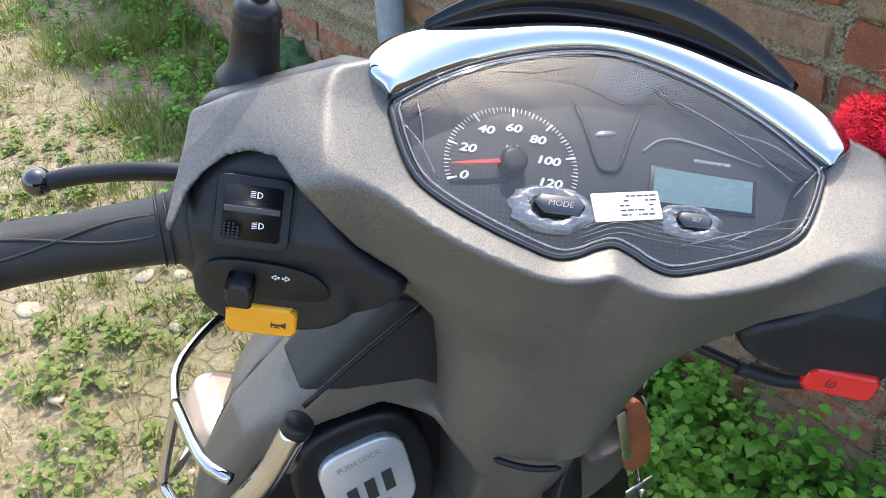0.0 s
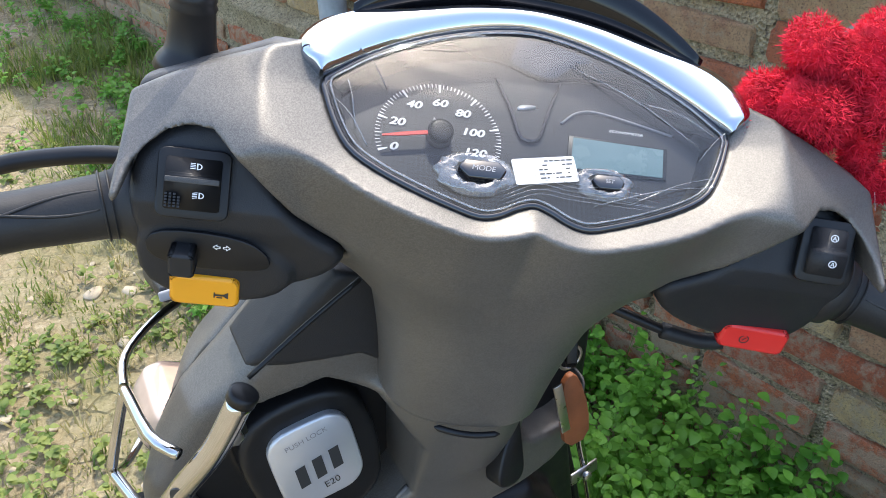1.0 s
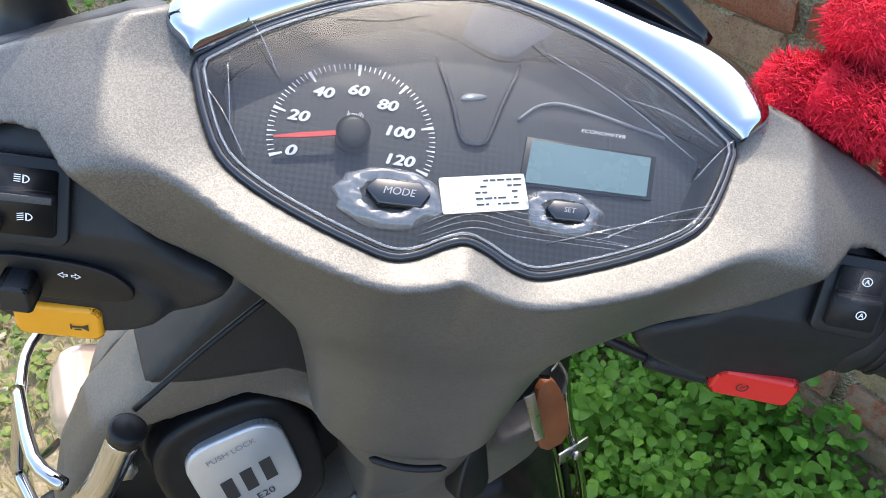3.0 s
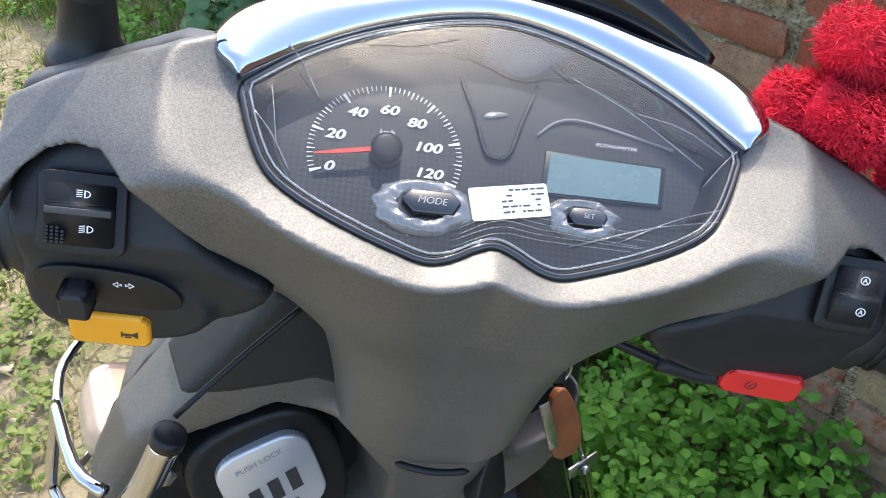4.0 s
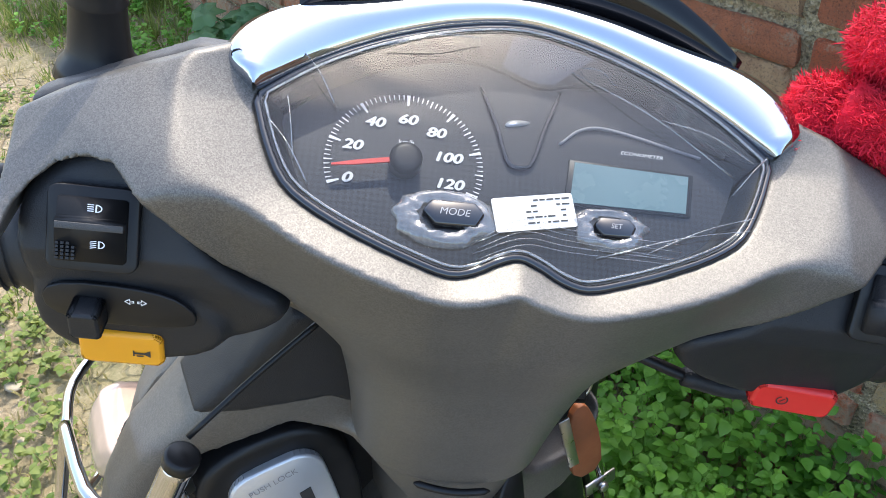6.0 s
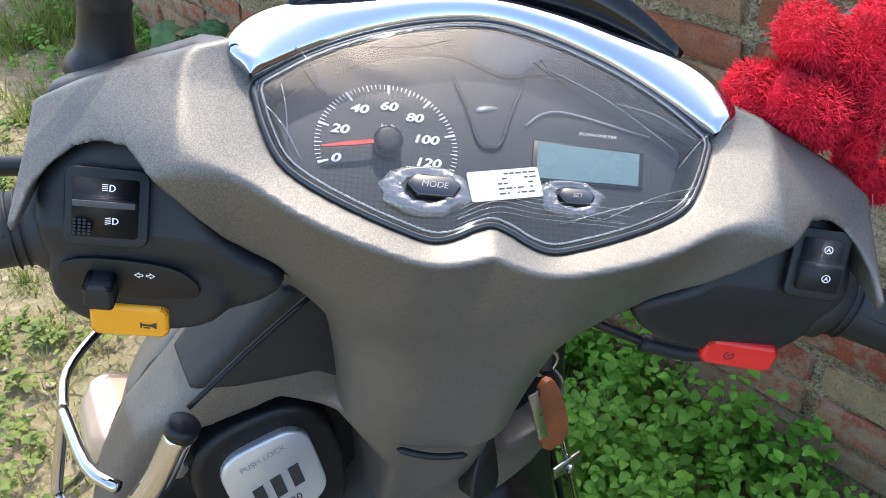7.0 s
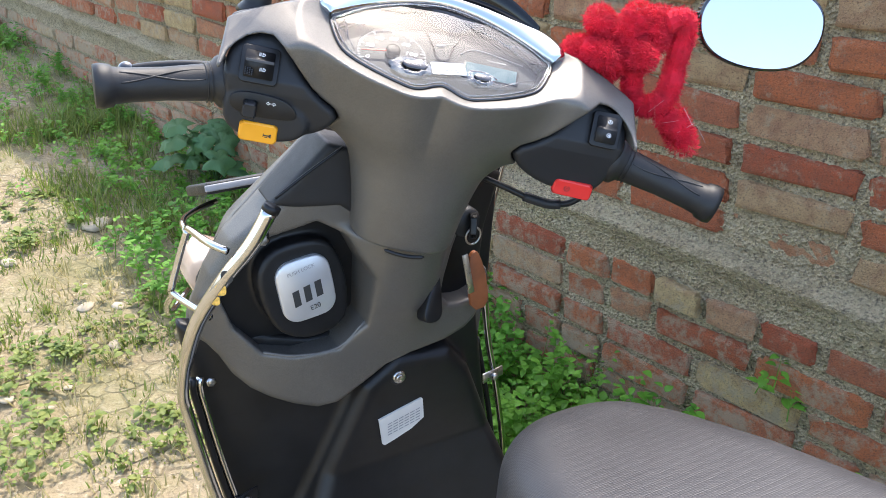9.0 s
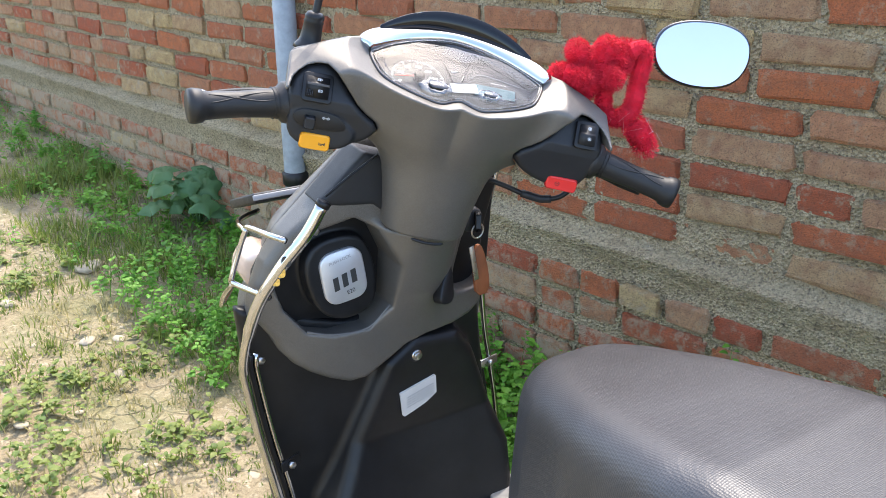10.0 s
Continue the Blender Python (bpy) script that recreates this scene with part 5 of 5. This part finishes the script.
vs, fs = [], []
for _ in range(1350):
    s_ = rng.uniform(-0.75, 1.25)
    off = rng.uniform(0.0, 0.62) if s_ < 0.75 else rng.uniform(0.0, 0.3)
    h = rng.uniform(0.1, 0.26) * (1.15 - 0.6 * off)
    weed(vs, fs, at_wall(s_, off), h, rng.uniform(0.015, 0.032), rng.randint(14, 21))
for s_, z in ((-0.06, 0.36), (-0.03, 0.33), (-0.1, 0.31)):
    weed(vs, fs, at_wall(s_, 0.05, z), 0.07, 0.024, 9)
stuff("weeds", vs, fs, LEAF, "bright green leafy weeds growing beside the wall", "weeds")
vs, fs = [], []
for _ in range(420):
    s_ = rng.uniform(1.0, 4.6)
    off = abs(rng.gauss(0.1, 0.25))
    if off < 0.75:
        weed(vs, fs, at_wall(s_, off), rng.uniform(0.03, 0.12), rng.uniform(0.013, 0.03), rng.randint(9, 18))
for _ in range(110):
    s_, off = rng.uniform(1.0, 1.7), rng.uniform(0.25, 0.6)
    weed(vs, fs, at_wall(s_, off), rng.uniform(0.05, 0.17), rng.uniform(0.012, 0.028), rng.randint(12, 20))
stuff("weeds", vs, fs, LEAF, "low green weeds in the shade of the wall", "weeds")


def blades(vs, fs, base, n, height, spread):
    for _ in range(n):
        a = rng.random() * 6.283
        d = Vector((math.cos(a), math.sin(a), 0))
        b = base + d * rng.random() * spread
        h = height * rng.uniform(0.5, 1.2)
        tip = b + d * h * rng.uniform(0.2, 0.9) + Vector((0, 0, h))
        m_ = b.lerp(tip, 0.55) + Vector((0, 0, h * 0.15))
        w_ = Vector((-d.y, d.x, 0)) * rng.uniform(0.0012, 0.0024)
        q = len(vs)
        vs += [tuple(b - w_), tuple(b + w_), tuple(m_ + w_ * 0.7), tuple(m_ - w_ * 0.7), tuple(tip)]
        fs += [[q, q + 1, q + 2, q + 3], [q + 3, q + 2, q + 4]]


def patchy(p, k=1.6, seed=0.0):
    return noise.fractal(Vector((p.x * k, p.y * k, seed)), 0.8, 2, 3)


vs, fs, vd, fd = [], [], [], []
for _ in range(15000):
    s_ = rng.uniform(-0.6, 5.5)
    off = rng.uniform(0.02, 2.4)
    p = at_wall(s_, off)
    dens = patchy(p) + (0.2 if off < 0.62 else 0.14 if off < 1.1 else -0.1)
    if dens > 0.1 and rng.random() < min(1, dens * 1.6):
        blades(vs, fs, p, rng.randint(9, 16), rng.uniform(0.02, 0.07) * (1.2 if off < 0.6 else 0.42), 0.035)
    elif rng.random() < 0.45:
        blades(vd, fd, p, rng.randint(4, 8), rng.uniform(0.015, 0.04), 0.03)
stuff("grass", vs, fs, GRASS, "patchy short green grass on dry dirt", "grass")
stuff("dry_grass", vd, fd, STRAW, "dry straw-coloured grass tufts on the dirt", "grass")
vs, fs = [], []
for _ in range(2300):
    s_, off = rng.uniform(0.0, 3.4), rng.uniform(0.55, 2.0)
    p = at_wall(s_, off)
    if patchy(p, 2.2, 4.0) > 0.0:
        weed(vs, fs, p, rng.uniform(0.015, 0.05), rng.uniform(0.014, 0.028), rng.randint(5, 9))
stuff("weeds", vs, fs, GRASS, "small yellowish weeds scattered on the dirt", "weeds")


def stone_mesh(seed, r, flat):
    bm = bmesh.new()
    bmesh.ops.create_icosphere(bm, subdivisions=2, radius=1)
    for v in bm.verts:
        k = 1 + 0.35 * noise.noise(v.co * 1.3 + Vector((seed * 7.1, 0, 0)))
        v.co = Vector((v.co.x * k * r, v.co.y * k * r * 0.75, v.co.z * k * r * flat))
    return to_mesh(bm, "stone")


shapes = [stone_mesh(i, 1.0, f_) for i, f_ in enumerate((0.35, 0.5, 0.25, 0.4))]
for x, y, r_ in ((-0.82, 1.99, 0.05), (-0.72, 1.52, 0.028), (-1.0, 1.75, 0.03), (-0.6, 1.35, 0.024), (-0.95, 1.4, 0.035)):
    st = link("stone", stone_mesh(x * 10, r_, 0.28), STONE, pose(x, y, r_ * 0.12, 0, 0, 400 * x))
    tagged(st, "pale weathered field stone lying on the dirt", "stone", "stones on the track")
vs, fs = [], []
for _ in range(700):
    p = at_wall(rng.uniform(-0.2, 4.0), rng.uniform(0.5, 2.4))
    r_ = rng.uniform(0.003, 0.012) * rng.choice((1, 1, 1, 1, 2))
    me = shapes[rng.randrange(4)]
    m_ = pose(p.x, p.y, r_ * 0.1, 0, 0, rng.uniform(0, 360)) @ Matrix.Scale(r_, 4)
    q = len(vs)
    vs += [tuple(m_ @ v.co) for v in me.vertices]
    fs += [[q + i for i in f_.vertices] for f_ in me.polygons]
stuff("pebbles", vs, fs, STONE, "scattered pale pebbles and clods", "pebbles")

gourd = thing("gourd_plant", pose(-0.5, 2.32, 0), "broad-leaved gourd plant growing at the foot of the wall", "plant")
for i in range(24):
    a = i * 2.4
    r_ = 0.04 + 0.0065 * i
    c = Vector((-0.5 + r_ * math.cos(a), 2.32 + r_ * 0.8 * math.sin(a), 0.07 + 0.17 * rng.random()))
    part("stalk", tube(curve([(-0.5, 2.32, 0.0), ((c.x - 0.5) / 2, (c.y + 2.32) / 2, c.z * 0.8), tuple(c)], 4), 0.003, 6), BIGLEAF, gourd, "", Matrix())
    bm = bmesh.new()
    n_, R = 20, rng.uniform(0.042, 0.068)
    mid_ = bm.verts.new((0, 0, 0))
    rim = []
    for k in range(n_):
        t = 2 * math.pi * k / n_
        rr = R * (0.84 + 0.2 * math.cos(5 * t) + 0.06 * math.sin(9 * t)) * (0.55 if k == n_ // 2 else 1)
        rim.append((bm.verts.new((rr * 0.55 * math.cos(t), rr * 0.55 * math.sin(t), 0.012)), bm.verts.new((rr * math.cos(t), rr * math.sin(t), -0.012 + 0.008 * math.sin(3 * t)))))
    for k in range(n_):
        a_, b_ = rim[k], rim[(k + 1) % n_]
        bm.faces.new((mid_, a_[0], b_[0]))
        bm.faces.new((a_[0], a_[1], b_[1], b_[0]))
    part("leaf", bm, BIGLEAF, gourd, "", Matrix.Translation(c) @ pose(0, 0, 0, rng.uniform(10, 50), rng.uniform(-25, 25), math.degrees(a) + 90))

# ---- bricks, course by course ----
def brick_mesh(seed, ln, ht):
    """A worn brick: a box with uneven, rounded edges."""
    r_ = random.Random(seed)
    bm = box(0, 0, 0, ln, 0.1, ht, 0.008, 2)
    for v in bm.verts:
        v.co += Vector((r_.gauss(0, 0.004), r_.gauss(0, 0.0014), r_.gauss(0, 0.0028)))
    return to_mesh(bm, "brick")


FULL = [brick_mesh(i, 0.206, 0.051) for i in range(10)]
HALF = [brick_mesh(20 + i, 0.1, 0.051) for i in range(6)]
rng = random.Random(3)
near, vs, fs = 0, [], []
for k in range(-9, 11):
    top = 0.706 + 0.0686 * k if k > -2 else 0.471 + 0.0686 * (k + 2)
    s_ = -2.412 + (0.114 if k % 2 else 0.0) - 0.016
    while s_ < 4.9:
        half = rng.random() < (0.4 if top < 0.5 else 0.12)
        ln = 0.114 if half else 0.228
        z = top - 0.027 + rng.gauss(0, 0.002)
        y = skin(z) - 0.05 + 0.0085 + rng.gauss(0, 0.0035)
        m_ = pose(s_ + ln / 2, y, z, rng.gauss(0, 0.8), rng.gauss(0, 0.9), rng.gauss(0, 0.8) + (180 if rng.random() < 0.5 else 0))
        me = rng.choice(HALF if half else FULL)
        if -0.6 < s_ < 2.1 and 0.05 < top < 1.15 and near < 300:
            near += 1
            part("brick", me, BRICK, wall, "", WALL @ m_, False)
        elif top > 0:
            q = len(vs)
            vs += [tuple(m_ @ v.co) for v in me.vertices]
            fs += [[q + i for i in f_.vertices] for f_ in me.polygons]
        s_ += ln
tagged(part("far_bricks", raw_mesh("far_bricks", vs, fs), BRICK, wall, "weathered red bricks further along", WALL, False), kind="stuff")
